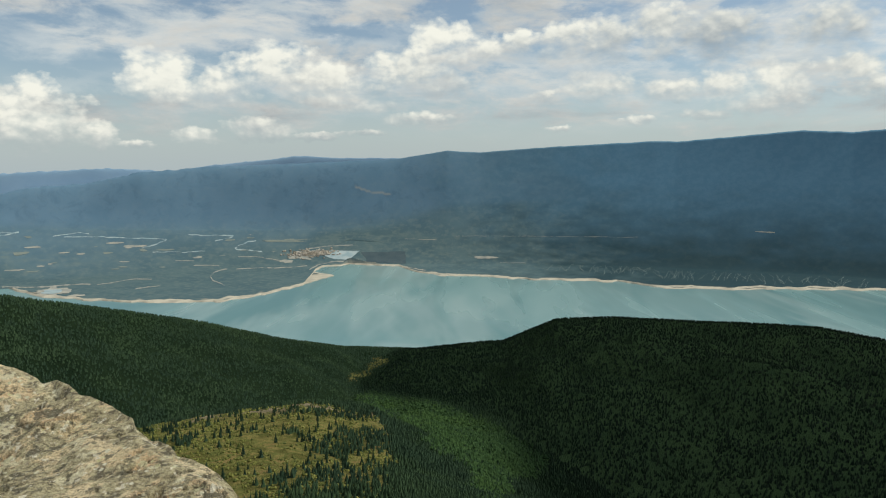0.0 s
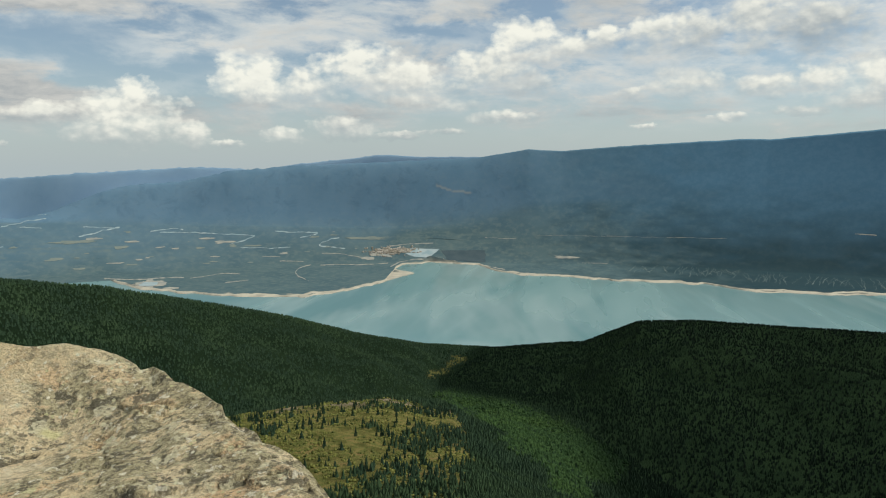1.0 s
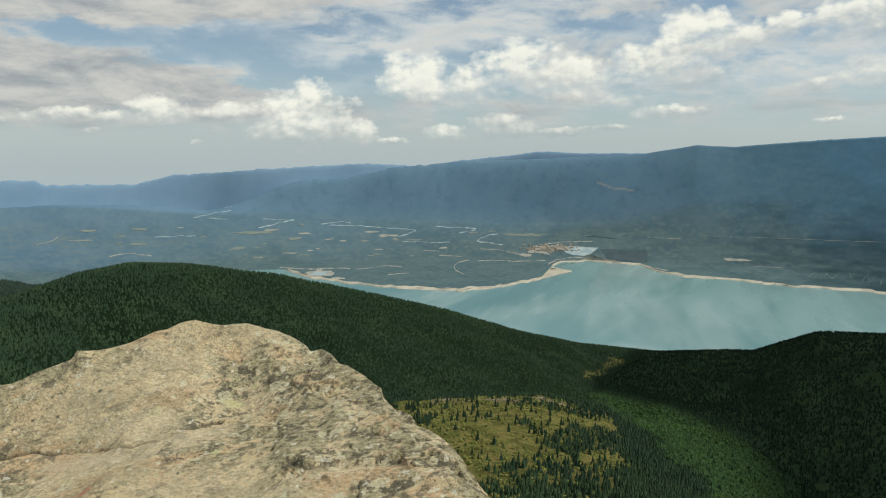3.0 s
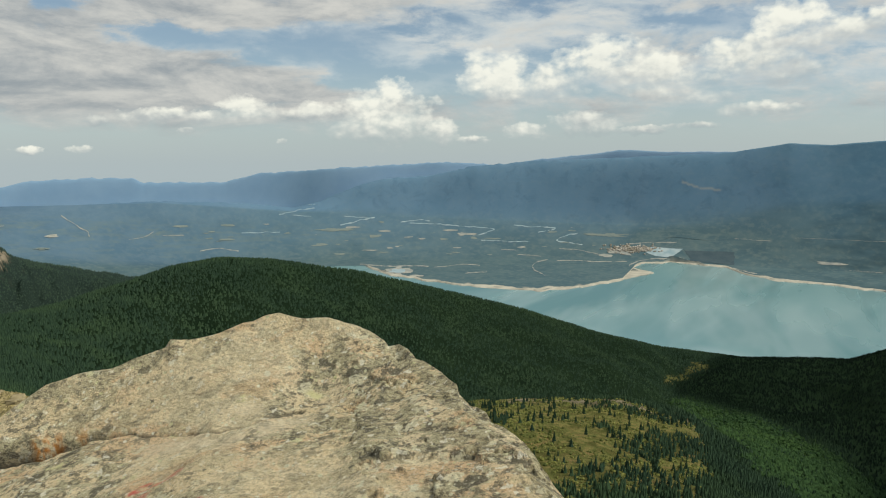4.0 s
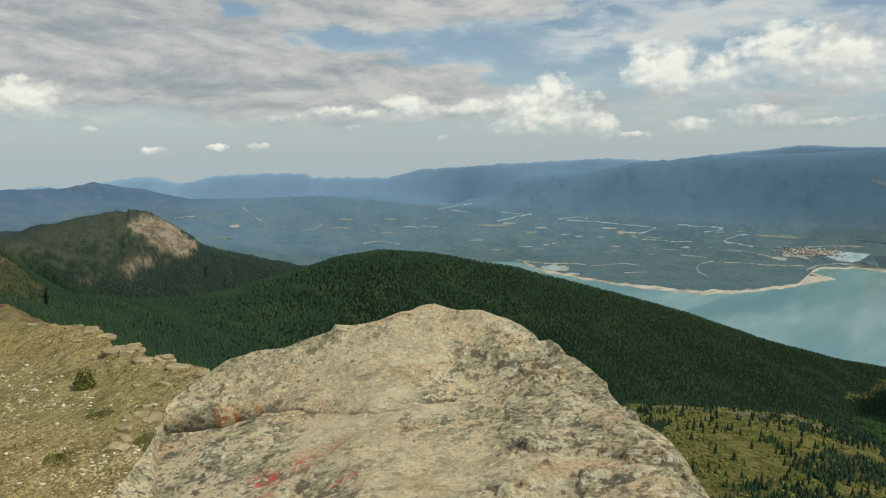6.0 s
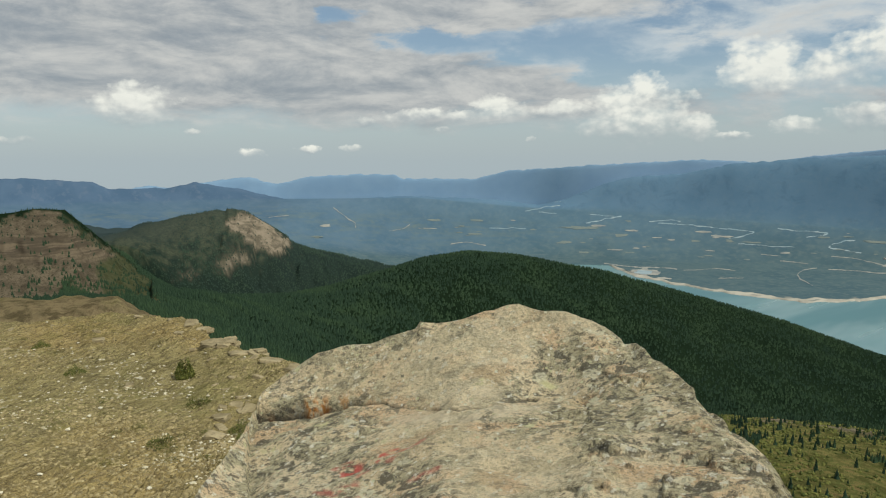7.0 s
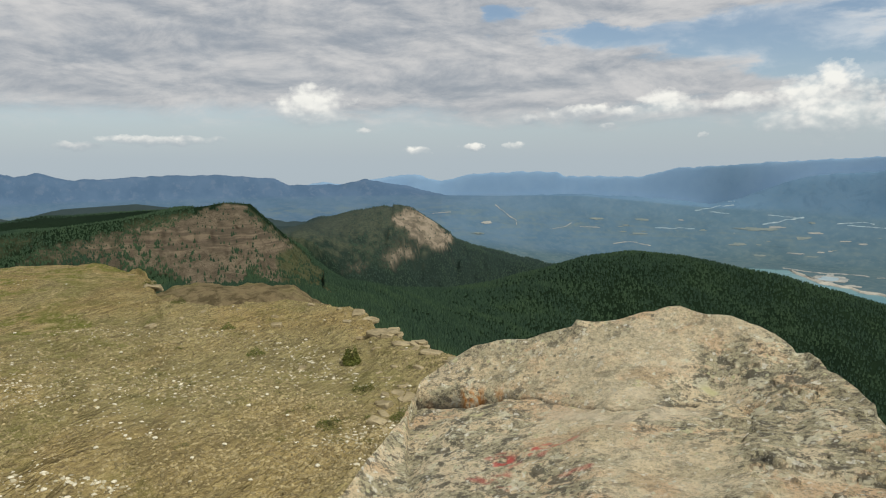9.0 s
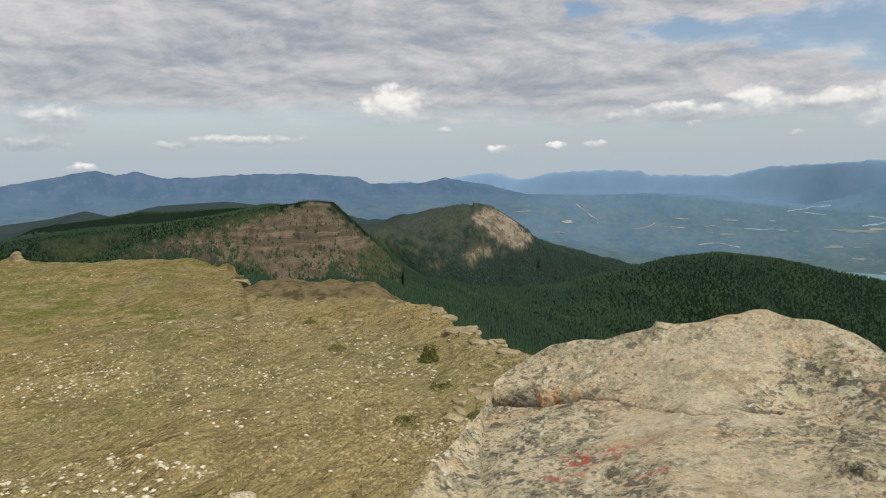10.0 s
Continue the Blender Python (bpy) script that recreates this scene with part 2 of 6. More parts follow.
def ground_material():
    m, nt, b = material("mountain_ground", 1.0, 0.0)
    p = position(nt)
    n1 = noise_tex(nt, p, 0.012, 6, 0.6)
    n2 = noise_tex(nt, p, 0.15, 6, 0.65)
    n3 = noise_tex(nt, p, 1.3, 6, 0.65)
    n4 = noise_tex(nt, p, 9.0, 5, 0.7)
    forest = mix(nt, ramp(nt, n1, 0.35, 0.65), (0.009, 0.018, 0.010), (0.014, 0.026, 0.013))
    forest = mix(nt, ramp(nt, n2, 0.4, 0.7), forest, (0.011, 0.020, 0.010))
    meadow = mix(nt, ramp(nt, n2, 0.36, 0.62), (0.200, 0.170, 0.064), (0.108, 0.122, 0.038))
    n6 = noise_tex(nt, p, 0.045, 6, 0.65, 0.4)
    meadow = mix(nt, ramp(nt, n6, 0.46, 0.60, 0.0, 0.6), meadow, (0.060, 0.064, 0.020))
    meadow = mix(nt, ramp(nt, n6, 0.34, 0.44, 0.85, 0.0), meadow, (0.205, 0.152, 0.066))
    leafy = mix(nt, ramp(nt, n2, 0.4, 0.6), (0.026, 0.050, 0.014), (0.018, 0.036, 0.011))
    bed = noise_tex(nt, turned(nt, p, 0, 0.03, 0.03, 0.05), 1.0, 9, 0.70, 0.4)
    scree = mix(nt, ramp(nt, bed, 0.40, 0.60), (0.098, 0.080, 0.056), (0.176, 0.142, 0.098))
    scree = mix(nt, ramp(nt, n2, 0.54, 0.70, 0.0, 0.8), scree, (0.066, 0.062, 0.036))
    scree = mix(nt, ramp(nt, noise_tex(nt, p, 0.45, 6, 0.75), 0.50, 0.62, 0.0, 0.7), scree, (0.046, 0.043, 0.028))
    beds = noise_tex(nt, turned(nt, p, 0, 0.012, 0.012, 0.26), 1.0, 7, 0.66, 0.25)
    layers = mix(nt, ramp(nt, beds, 0.42, 0.58), (0.090, 0.073, 0.053), (0.200, 0.158, 0.108))
    layers = mix(nt, ramp(nt, bed, 0.54, 0.66, 0.0, 0.7), layers, (0.080, 0.064, 0.044))
    scree = mix(nt, math_node(nt, "MULTIPLY", attribute(nt, "strata"), 0.85), scree, layers)
    scree = mix(nt, attribute(nt, "pale"), scree, mix(nt, ramp(nt, bed, 0.42, 0.60), (0.270, 0.225, 0.165), (0.130, 0.112, 0.082)))
    gravel = mix(nt, ramp(nt, n3, 0.35, 0.65), (0.39, 0.325, 0.148), (0.290, 0.244, 0.108))
    gravel = mix(nt, ramp(nt, n4, 0.5, 0.75), gravel, (0.40, 0.345, 0.22))
    ribs = noise_tex(nt, turned(nt, p, 118, 0.7, 6.0, 2.0), 1.0, 8, 0.66, 0.25)
    grit = noise_tex(nt, p, 34.0, 4, 0.75)
    warp = nt.nodes.new("ShaderNodeTexNoise")
    warp.inputs["Scale"].default_value = 6.0
    nt.links.new(p, warp.inputs["Vector"])

    def cells(vec, scale):
        v = nt.nodes.new("ShaderNodeTexVoronoi")
        v.inputs["Scale"].default_value = scale
        nt.links.new(vec, v.inputs["Vector"])
        ch = nt.nodes.new("ShaderNodeSeparateColor")
        nt.links.new(v.outputs["Color"], ch.inputs[0])
        return ch.outputs[0]
    bent = nt.nodes.new("ShaderNodeVectorMath")
    bent.operation = "MULTIPLY_ADD"
    nt.links.new(warp.outputs["Color"], bent.inputs[0])
    bent.inputs[1].default_value = (0.35, 0.35, 0.35)
    nt.links.new(turned(nt, p, 112, 0.55, 1.25, 1.0), bent.inputs[2])
    chips = math_node(nt, "ADD", math_node(nt, "MULTIPLY", cells(bent.outputs[0], 9.0), 0.45), math_node(nt, "MULTIPLY", cells(bent.outputs[0], 27.0), 0.55))
    gravel = mix(nt, ramp(nt, ribs, 0.51, 0.63, 0.0, 0.5), gravel, (0.165, 0.138, 0.082))
    soil = noise_tex(nt, p, 0.35, 4, 0.55)
    gravel = mix(nt, ramp(nt, soil, 0.50, 0.64, 0.0, 0.55), gravel, (0.215, 0.185, 0.092))
    gravel = mix(nt, ramp(nt, chips, 0.60, 0.82, 0.0, 0.6), gravel, (0.130, 0.108, 0.062))
    gravel = mix(nt, ramp(nt, chips, 0.18, 0.40, 0.75, 0.0), gravel, (0.49, 0.42, 0.205))
    gravel = mix(nt, ramp(nt, grit, 0.55, 0.66, 0.0, 0.5), gravel, (0.12, 0.10, 0.062))
    joints = None
    for k, (along, across, width) in enumerate(((0.22, 1.5, 0.010), (0.5, 3.4, 0.014))):
        j = noise_tex(nt, turned(nt, p, 118 + 14 * k, along, across, 1.5), 1.0, 2, 0.5, 0.15)
        j = ramp(nt, math_node(nt, "ABSOLUTE", math_node(nt, "SUBTRACT", j, 0.5)), width * 0.25, width, 1.0, 0.0)
        joints = j if joints is None else math_node(nt, "MAXIMUM", joints, j)
    joints = math_node(nt, "MULTIPLY", joints, ramp(nt, soil, 0.36, 0.56, 1.0, 0.25))
    gravel = mix(nt, math_node(nt, "MULTIPLY", joints, 0.50), gravel, (0.075, 0.062, 0.036))
    warm = noise_tex(nt, p, 0.22, 5, 0.6)
    gravel = mix(nt, ramp(nt, warm, 0.44, 0.62, 0.0, 0.45), gravel, mix(nt, 1.0, gravel, (1.25, 1.05, 0.92), "MULTIPLY"))
    tuft = mix(nt, ramp(nt, n4, 0.4, 0.65), (0.150, 0.165, 0.040), (0.28, 0.262, 0.090))
    c = mix(nt, attribute(nt, "leafy"), forest, leafy)
    c = mix(nt, attribute(nt, "sparse"), c, mix(nt, ramp(nt, n2, 0.35, 0.65), (0.046, 0.056, 0.028), (0.088, 0.090, 0.050)))
    c = mix(nt, attribute(nt, "meadow"), c, meadow)
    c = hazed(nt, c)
    c = mix(nt, attribute(nt, "rocky"), c, scree)
    c = mix(nt, attribute(nt, "gravel"), c, gravel)
    c = mix(nt, math_node(nt, "MULTIPLY", attribute(nt, "tuft"), ramp(nt, n3, 0.40, 0.58)), c, tuft)
    crag = noise_tex(nt, turned(nt, p, 20, 0.9, 0.9, 0.35), 1.0, 8, 0.7, 0.5)
    c = mix(nt, math_node(nt, "MULTIPLY", attribute(nt, "mound"), 0.85), c, mix(nt, ramp(nt, crag, 0.42, 0.60), (0.300, 0.235, 0.135), (0.120, 0.094, 0.056)))
    nt.links.new(c, b.inputs["Base Color"])
    bump(nt, b, math_node(nt, "ADD", math_node(nt, "ADD", n4, math_node(nt, "ADD", math_node(nt, "MULTIPLY", ribs, 1.6), math_node(nt, "MULTIPLY", chips, 2.6))), math_node(nt, "ADD", math_node(nt, "MULTIPLY", n3, 2.0), math_node(nt, "MULTIPLY", joints, -1.6))), 0.9, 0.10)
    return m


def backdrop_material():
    m, nt, b = material("far_valley", 1.0, 0.0)
    p = position(nt)
    n1 = noise_tex(nt, p, 0.006, 6, 0.6)
    n2 = noise_tex(nt, p, 0.03, 6, 0.65)
    # blue aerial haze is painted into these base colours, paler with distance
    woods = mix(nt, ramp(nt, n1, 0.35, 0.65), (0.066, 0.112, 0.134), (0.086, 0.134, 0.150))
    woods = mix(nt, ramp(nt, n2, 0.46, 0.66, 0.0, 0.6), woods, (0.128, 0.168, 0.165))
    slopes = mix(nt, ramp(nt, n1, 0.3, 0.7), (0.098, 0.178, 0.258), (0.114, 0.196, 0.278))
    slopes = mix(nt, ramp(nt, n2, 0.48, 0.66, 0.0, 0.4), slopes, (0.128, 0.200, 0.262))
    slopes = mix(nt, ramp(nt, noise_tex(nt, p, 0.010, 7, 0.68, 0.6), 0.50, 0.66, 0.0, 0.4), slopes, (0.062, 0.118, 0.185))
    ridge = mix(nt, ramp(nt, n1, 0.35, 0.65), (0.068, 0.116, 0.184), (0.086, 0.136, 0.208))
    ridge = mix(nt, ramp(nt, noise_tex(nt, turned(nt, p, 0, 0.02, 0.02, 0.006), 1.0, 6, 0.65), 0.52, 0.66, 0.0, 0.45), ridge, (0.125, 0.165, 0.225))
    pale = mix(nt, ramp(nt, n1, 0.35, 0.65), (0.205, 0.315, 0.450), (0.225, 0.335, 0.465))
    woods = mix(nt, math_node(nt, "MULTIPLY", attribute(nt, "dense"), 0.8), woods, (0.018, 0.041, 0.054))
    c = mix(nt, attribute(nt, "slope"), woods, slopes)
    # painted haze on the eastern wall, lightened to offset the shade on its face
    wall_haze = mix(nt, ramp(nt, n2, 0.40, 0.62), (0.086, 0.182, 0.276), (0.100, 0.198, 0.292))
    c = mix(nt, attribute(nt, "wall_haze"), c, wall_haze)
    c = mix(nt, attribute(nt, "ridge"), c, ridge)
    c = mix(nt, attribute(nt, "far_haze"), c, pale)
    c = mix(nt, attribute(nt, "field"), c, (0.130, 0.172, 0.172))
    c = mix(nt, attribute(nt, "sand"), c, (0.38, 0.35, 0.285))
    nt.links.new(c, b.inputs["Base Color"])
    return m


def water_material():
    m, nt, b = material("lake_water", 0.1, 0.5)
    b.inputs["IOR"].default_value = 1.33
    p = position(nt)
    n1 = noise_tex(nt, turned(nt, p, 80, 0.0008, 0.0036, 1.0), 1.0, 3, 0.5, 0.3)              # cloud reflections painted into the water colour, drawn as pale plumes
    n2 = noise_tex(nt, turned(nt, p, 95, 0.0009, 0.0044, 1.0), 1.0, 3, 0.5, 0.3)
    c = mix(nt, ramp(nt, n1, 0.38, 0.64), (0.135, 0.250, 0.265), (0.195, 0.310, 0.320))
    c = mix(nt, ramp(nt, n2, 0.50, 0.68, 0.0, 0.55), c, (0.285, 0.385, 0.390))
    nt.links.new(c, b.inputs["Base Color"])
    breeze = noise_tex(nt, turned(nt, p, 88, 0.0008, 0.0050, 1.0), 1.0, 3, 0.5, 0.3)
    nt.links.new(ramp(nt, breeze, 0.40, 0.62, 0.06, 0.30), b.inputs["Roughness"])
    return m


def foliage_material(name, dark, light):
    m, nt, b = material(name, 0.9, 0.05)
    r = nt.nodes.new("ShaderNodeNewGeometry").outputs["Random Per Island"]
    c = mix(nt, ramp(nt, r, 0.0, 1.0), dark, light)
    n = noise_tex(nt, position(nt), 0.009, 5, 0.6)
    tree_xyz = nt.nodes.new("ShaderNodeSeparateXYZ")           # cloud shade painted into the foliage on the eastern spur, sunlit tone to the west
    nt.links.new(position(nt), tree_xyz.inputs[0])
    beyond = math_node(nt, "MAXIMUM", math_node(nt, "SUBTRACT", tree_xyz.outputs[1], 1197.0), 0.0)
    spur_foot = math_node(nt, "SUBTRACT", math_node(nt, "MULTIPLY_ADD", beyond, 0.62, tree_xyz.outputs[0]), 84.0)
    spur_back = math_node(nt, "ADD", math_node(nt, "MULTIPLY_ADD", tree_xyz.outputs[1], -0.23, tree_xyz.outputs[0]), 608.0)
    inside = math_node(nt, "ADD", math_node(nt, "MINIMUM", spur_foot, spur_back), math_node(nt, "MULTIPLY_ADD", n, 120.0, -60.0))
    unshaded = ramp(nt, inside, -60.0, 60.0, 1.0, 0.0)
    c = mix(nt, unshaded, mix(nt, 1.0, c, (0.20, 0.30, 0.31), "MULTIPLY"), mix(nt, 1.0, c, (1.30, 1.28, 1.38), "MULTIPLY"))
    c = mix(nt, ramp(nt, n, 0.42, 0.62, 0.0, 0.7), c, mix(nt, 1.0, c, (1.45, 1.35, 1.1), "MULTIPLY"))
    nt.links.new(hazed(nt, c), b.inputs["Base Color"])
    up = nt.nodes.new("ShaderNodeVectorMath")               # needles turn to the sky: a crown shades softer than a cone
    up.operation = "MULTIPLY_ADD"
    nt.links.new(nt.nodes.new("ShaderNodeNewGeometry").outputs["Normal"], up.inputs[0])
    up.inputs[1].default_value, up.inputs[2].default_value = (0.45, 0.45, 0.45), (0.0, 0.0, 0.6)
    unit = nt.nodes.new("ShaderNodeVectorMath")
    unit.operation = "NORMALIZE"
    nt.links.new(up.outputs[0], unit.inputs[0])
    nt.links.new(unit.outputs[0], b.inputs["Normal"])
    return m


GROUND = ground_material()
BACKDROP = backdrop_material()
WATER = water_material()
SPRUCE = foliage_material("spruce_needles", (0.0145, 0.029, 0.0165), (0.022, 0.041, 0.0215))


# ---------------- the lie of the land ----------------
def value_noise(x, y, seed=0):
    xi, yi = np.floor(x).astype(np.int64), np.floor(y).astype(np.int64)
    fx, fy = x - xi, y - yi
    fx, fy = fx * fx * fx * (fx * (fx * 6 - 15) + 10), fy * fy * fy * (fy * (fy * 6 - 15) + 10)

    def h(a, b):
        v = (a * 374761393 + b * 668265263 + seed * 974634777) & 0xFFFFFFFF
        v = ((v ^ (v >> 13)) * 1274126177) & 0xFFFFFFFF
        v = ((v ^ (v >> 16)) * 2246822519) & 0xFFFFFFFF
        return ((v ^ (v >> 15)) & 0xFFFF) / 65535.0 * 2 - 1
    return (h(xi, yi) * (1 - fx) + h(xi + 1, yi) * fx) * (1 - fy) + (h(xi, yi + 1) * (1 - fx) + h(xi + 1, yi + 1) * fx) * fy


def fbm(x, y, octaves=4, seed=0, gain=0.5):
    total, amp = 0.0, 1.0
    for i in range(octaves):
        total = total + amp * value_noise(x, y, seed + i)
        x, y, amp = x * 2.03 + 17.1, y * 2.03 + 9.7, amp * gain
    return total


def sstep(x, lo, hi):
    t = np.clip((x - lo) / (hi - lo), 0, 1)
    return t * t * (3 - 2 * t)


AZ = np.concatenate([np.arange(-180, -36, 3.0), np.arange(-36, 99, 0.13), np.arange(99, 180.01, 3.0)])


def line(*rows):
    """A line over the land: rows of azimuth, distance and elevation (degrees); interpolated round the whole circle."""
    a = np.array(rows, float)
    r = np.interp(AZ, a[:, 0], a[:, 1], period=360)
    e = np.interp(AZ, a[:, 0], a[:, 2], period=360)
    return r, r * np.tan(np.radians(e))


LAKE = -540.0
K = []
K.append((np.full_like(AZ, 0.05), np.full_like(AZ, -1.62)))
K.append((np.full_like(AZ, 2.4), np.full_like(AZ, -1.9)))
K.append(line((-60, 20, -29), (44, 14, -29), (52, 9, -26), (60, 10, -26.6), (110, 10, -26.6), (150, 10, -20), (220, 10, -20), (280, 15, -27)))
K.append(line((-60, 60, -28), (40, 50, -28), (47, 16, -21), (55.8, 18, -15.63), (59.9, 20, -14.19), (62.2, 21.5, -13.1), (62.8, 23.5, -12.09), (64.9, 24.5, -11.55), (69.4, 26, -11.03), (74.6, 26, -10.99), (78.2, 27, -10.4), (79, 32.8, -8.6), (79.6, 35, -8.28), (82.4, 38.5, -7.43), (88, 40, -7.28), (94, 41.5, -6.96), (115, 45, -5.5), (220, 45, -6), (280, 50, -15)))
r3, z3 = K[-1]
K.append((r3 + np.where(AZ > 50, 3.5, 10), z3 - np.where((AZ > 50) & (AZ < 120), 5.0, 6)))
K.append(line((-60, 150, -27.5), (48, 130, -27.5), (58, 60, -24), (64, 42, -21), (78, 42, -21), (80.5, 65, -19), (110, 70, -19), (220, 90, -12), (280, 120, -24)))
K.append(line((-60, 240, -27), (48, 220, -27), (60, 90, -22), (65, 58, -12.6), (66.5, 58, -11.4), (68.4, 60, -9.95), (71.1, 62, -9.67), (76.3, 62, -9.58), (78.4, 62, -10.0), (80, 64, -10.3), (82, 90, -14), (110, 95, -14), (220, 150, -12), (280, 200, -24)))
K.append(line((-60, 430, -26), (50, 400, -25.5), (58, 250, -23), (66, 130, -21), (78, 130, -21), (84, 160, -19), (110, 160, -18), (220, 260, -12), (280, 380, -24)))
K.append(line((-60, 600, -26.5), (-8, 600, -26.2), (-6, 650, -25), (0, 700, -22.5), (4.3, 700, -20.6), (5.5, 780, -19.05), (10.5, 820, -17.8), (16, 820, -18), (23, 780, -18.4), (30, 700, -19), (45, 600, -20), (55, 450, -20), (62, 400, -16), (70, 400, -14.5), (110, 400, -14.5), (220, 500, -12), (280, 600, -24)))
K.append(line((-60, 800, -26), (-15, 850, -25), (-7.6, 1050, -21.2), (-3.9, 1200, -19.2), (1.1, 1400, -17.8), (6.6, 1700, -16.9), (9, 1350, -18.4), (12, 1050, -20), (24, 1000, -20), (45, 850, -18), (55, 700, -15), (62, 620, -11.8), (66.7, 650, -10.3), (70, 700, -9.7), (79, 700, -9.5), (110, 700, -9.5), (220, 800, -10), (280, 800, -20)))
K.append(line((-60, 1800, -11), (-31.7, 1900, -11.36), (-27.7, 1900, -10.94), (-20, 1900, -11.15), (-13, 1900, -11.2), (-9, 1900, -11.48), (-4.8, 2000, -13.19), (2.2, 2150, -13.86), (7.8, 2150, -13.58), (12.7, 2000, -12.78), (18.4, 1800, -11.24), (25.1, 1650, -9.73), (31.8, 1500, -8.19), (38.4, 1400, -7.1), (42.2, 1380, -6.9), (45.5, 1350, -7.4), (48.8, 1300, -8.45), (52.7, 1250, -9.5), (56.3, 1150, -10.04), (59.7, 1050, -10.0), (62, 1000, -9.9), (64, 980, -9.44), (67.1, 950, -7.55), (69.3, 930, -5.75), (71.4, 900, -3.75), (73.3, 900, -3.4), (76, 900, -3.6), (79.4, 900, -4.2), (85.3, 920, -4.9), (92.2, 950, -5.4), (97, 950, -6), (150, 1000, -6), (280, 1500, -10)))
r9, z9 = K[-1]
z9 = z9 - np.where((AZ < 67) & (AZ > -80), 6.0, 0.0)
K[-1] = (r9, z9)
rb, zb = line((-60, 2500, -13), (31, 1760, -13), (34, 1710, -13), (48, 1750, -13), (58, 1500, -12), (64, 1250, -11), (67.5, 1120, -7.3), (69.3, 1080, -6.5), (71.4, 1040, -3.7), (73.3, 1040, -3.24), (79.4, 1060, -3.4), (85.3, 1080, -3.75), (92.2, 1100, -4.6), (94.3, 1100, -5.7), (150, 1200, -6), (280, 1900, -13))
zb = zb - np.where(AZ > 70, 7.5, 0.0)
lakeside = (AZ < 31) & (AZ > -80)
K.append((np.where(lakeside, r9 + (z9 - LAKE + 35) / 0.55, rb), np.where(lakeside, LAKE - 35, zb)))
rs, zs = line((-60, 3700, -8.0), (-31.6, 3700, -8.16), (-22, 3500, -8.72), (-18, 3430, -8.93), (-13.9, 3560, -8.59), (-7, 3590, -8.55), (0.6, 3720, -8.25), (0.72, 3720, -8.22), (2.5, 3900, -7.9), (3.4, 4060, -7.57), (5.4, 4100, -7.42), (7.4, 4200, -7.32), (9.5, 4060, -7.56), (10.0, 4020, -7.75), (10.9, 3450, -8.86), (11.4, 3400, -9.0), (13.6, 3250, -9.42), (16.8, 3120, -9.82), (21.2, 3150, -9.75), (25.8, 3330, -9.2), (29, 3500, -8.75), (31.1, 3880, -7.91), (34, 3900, -7.9), (50, 3900, -7.5), (110, 3900, -7.5), (200, 3900, -7.5))
rs = np.where((AZ < 33) & (AZ > -70), -LAKE / np.tan(np.radians(np.interp(AZ, AZ, np.degrees(np.arctan2(-zs, rs))))), rs)
rs = rs * (1 + 0.006 * fbm(AZ * 1.1, AZ * 0, 4, 5))
re, ze = line((31, 2200, -13.5), (40, 1950, -11.5), (45, 1850, -9.6), (48.4, 1810, -8.62), (49.1, 1800, -8.28), (53.1, 1800, -7.2), (55.5, 1800, -6.3), (57.1, 1800, -5.08), (59.05, 1800, -3.82), (59.8, 1800, -3.62), (61.4, 1800, -3.45), (63.2, 1800, -3.78), (65.8, 1800, -4.6), (68.5, 1800, -5.65), (77, 1750, -6.5), (110, 1700, -6.5), (280, 2400, -12))
ze = ze - np.where((AZ < 56) | (AZ > 60.5), 6.0, 0.0)
K.append((np.where(lakeside, rs - 30, re), np.where(lakeside, LAKE - 35, ze)))
rf, zf = line((31, 3300, -9.6), (48, 3100, -10), (60, 2300, -12), (64, 2500, -7), (66.5, 2600, -5.36), (68.8, 2600, -4.95), (70.7, 2600, -4.48), (76.5, 2600, -3.67), (79.4, 2600, -3.27), (84.2, 2600, -3.5), (87.2, 2600, -4.22), (89, 2600, -3.71), (91.2, 2600, -4.18), (94.2, 2600, -4.5), (110, 2600, -4.6), (280, 3200, -9))
K.append((np.where(lakeside, rs - 5, rf), np.where(lakeside, LAKE - 1.2, zf)))
rv, zv = line((31, 3885, -7.848), (36, 3885, -7.848), (50, 3900, -7.0), (62, 3600, -6.5), (95, 3600, -6.5), (280, 3900, -7.5))
K.append((np.where(lakeside, rs + 20, rv), np.where(lakeside, LAKE + 4.5, zv)))
FAR = len(K) - 2
K.append(line((-60, 4480, -5.0), (-10, 4480, -5.0), (10, 4500, -4.7), (20, 4520, -4.4), (30, 4550, -4.0), (38, 4560, -3.6), (46, 4560, -2.9), (56, 4560, -2.9), (95, 4500, -3.2), (200, 4500, -3.5)))
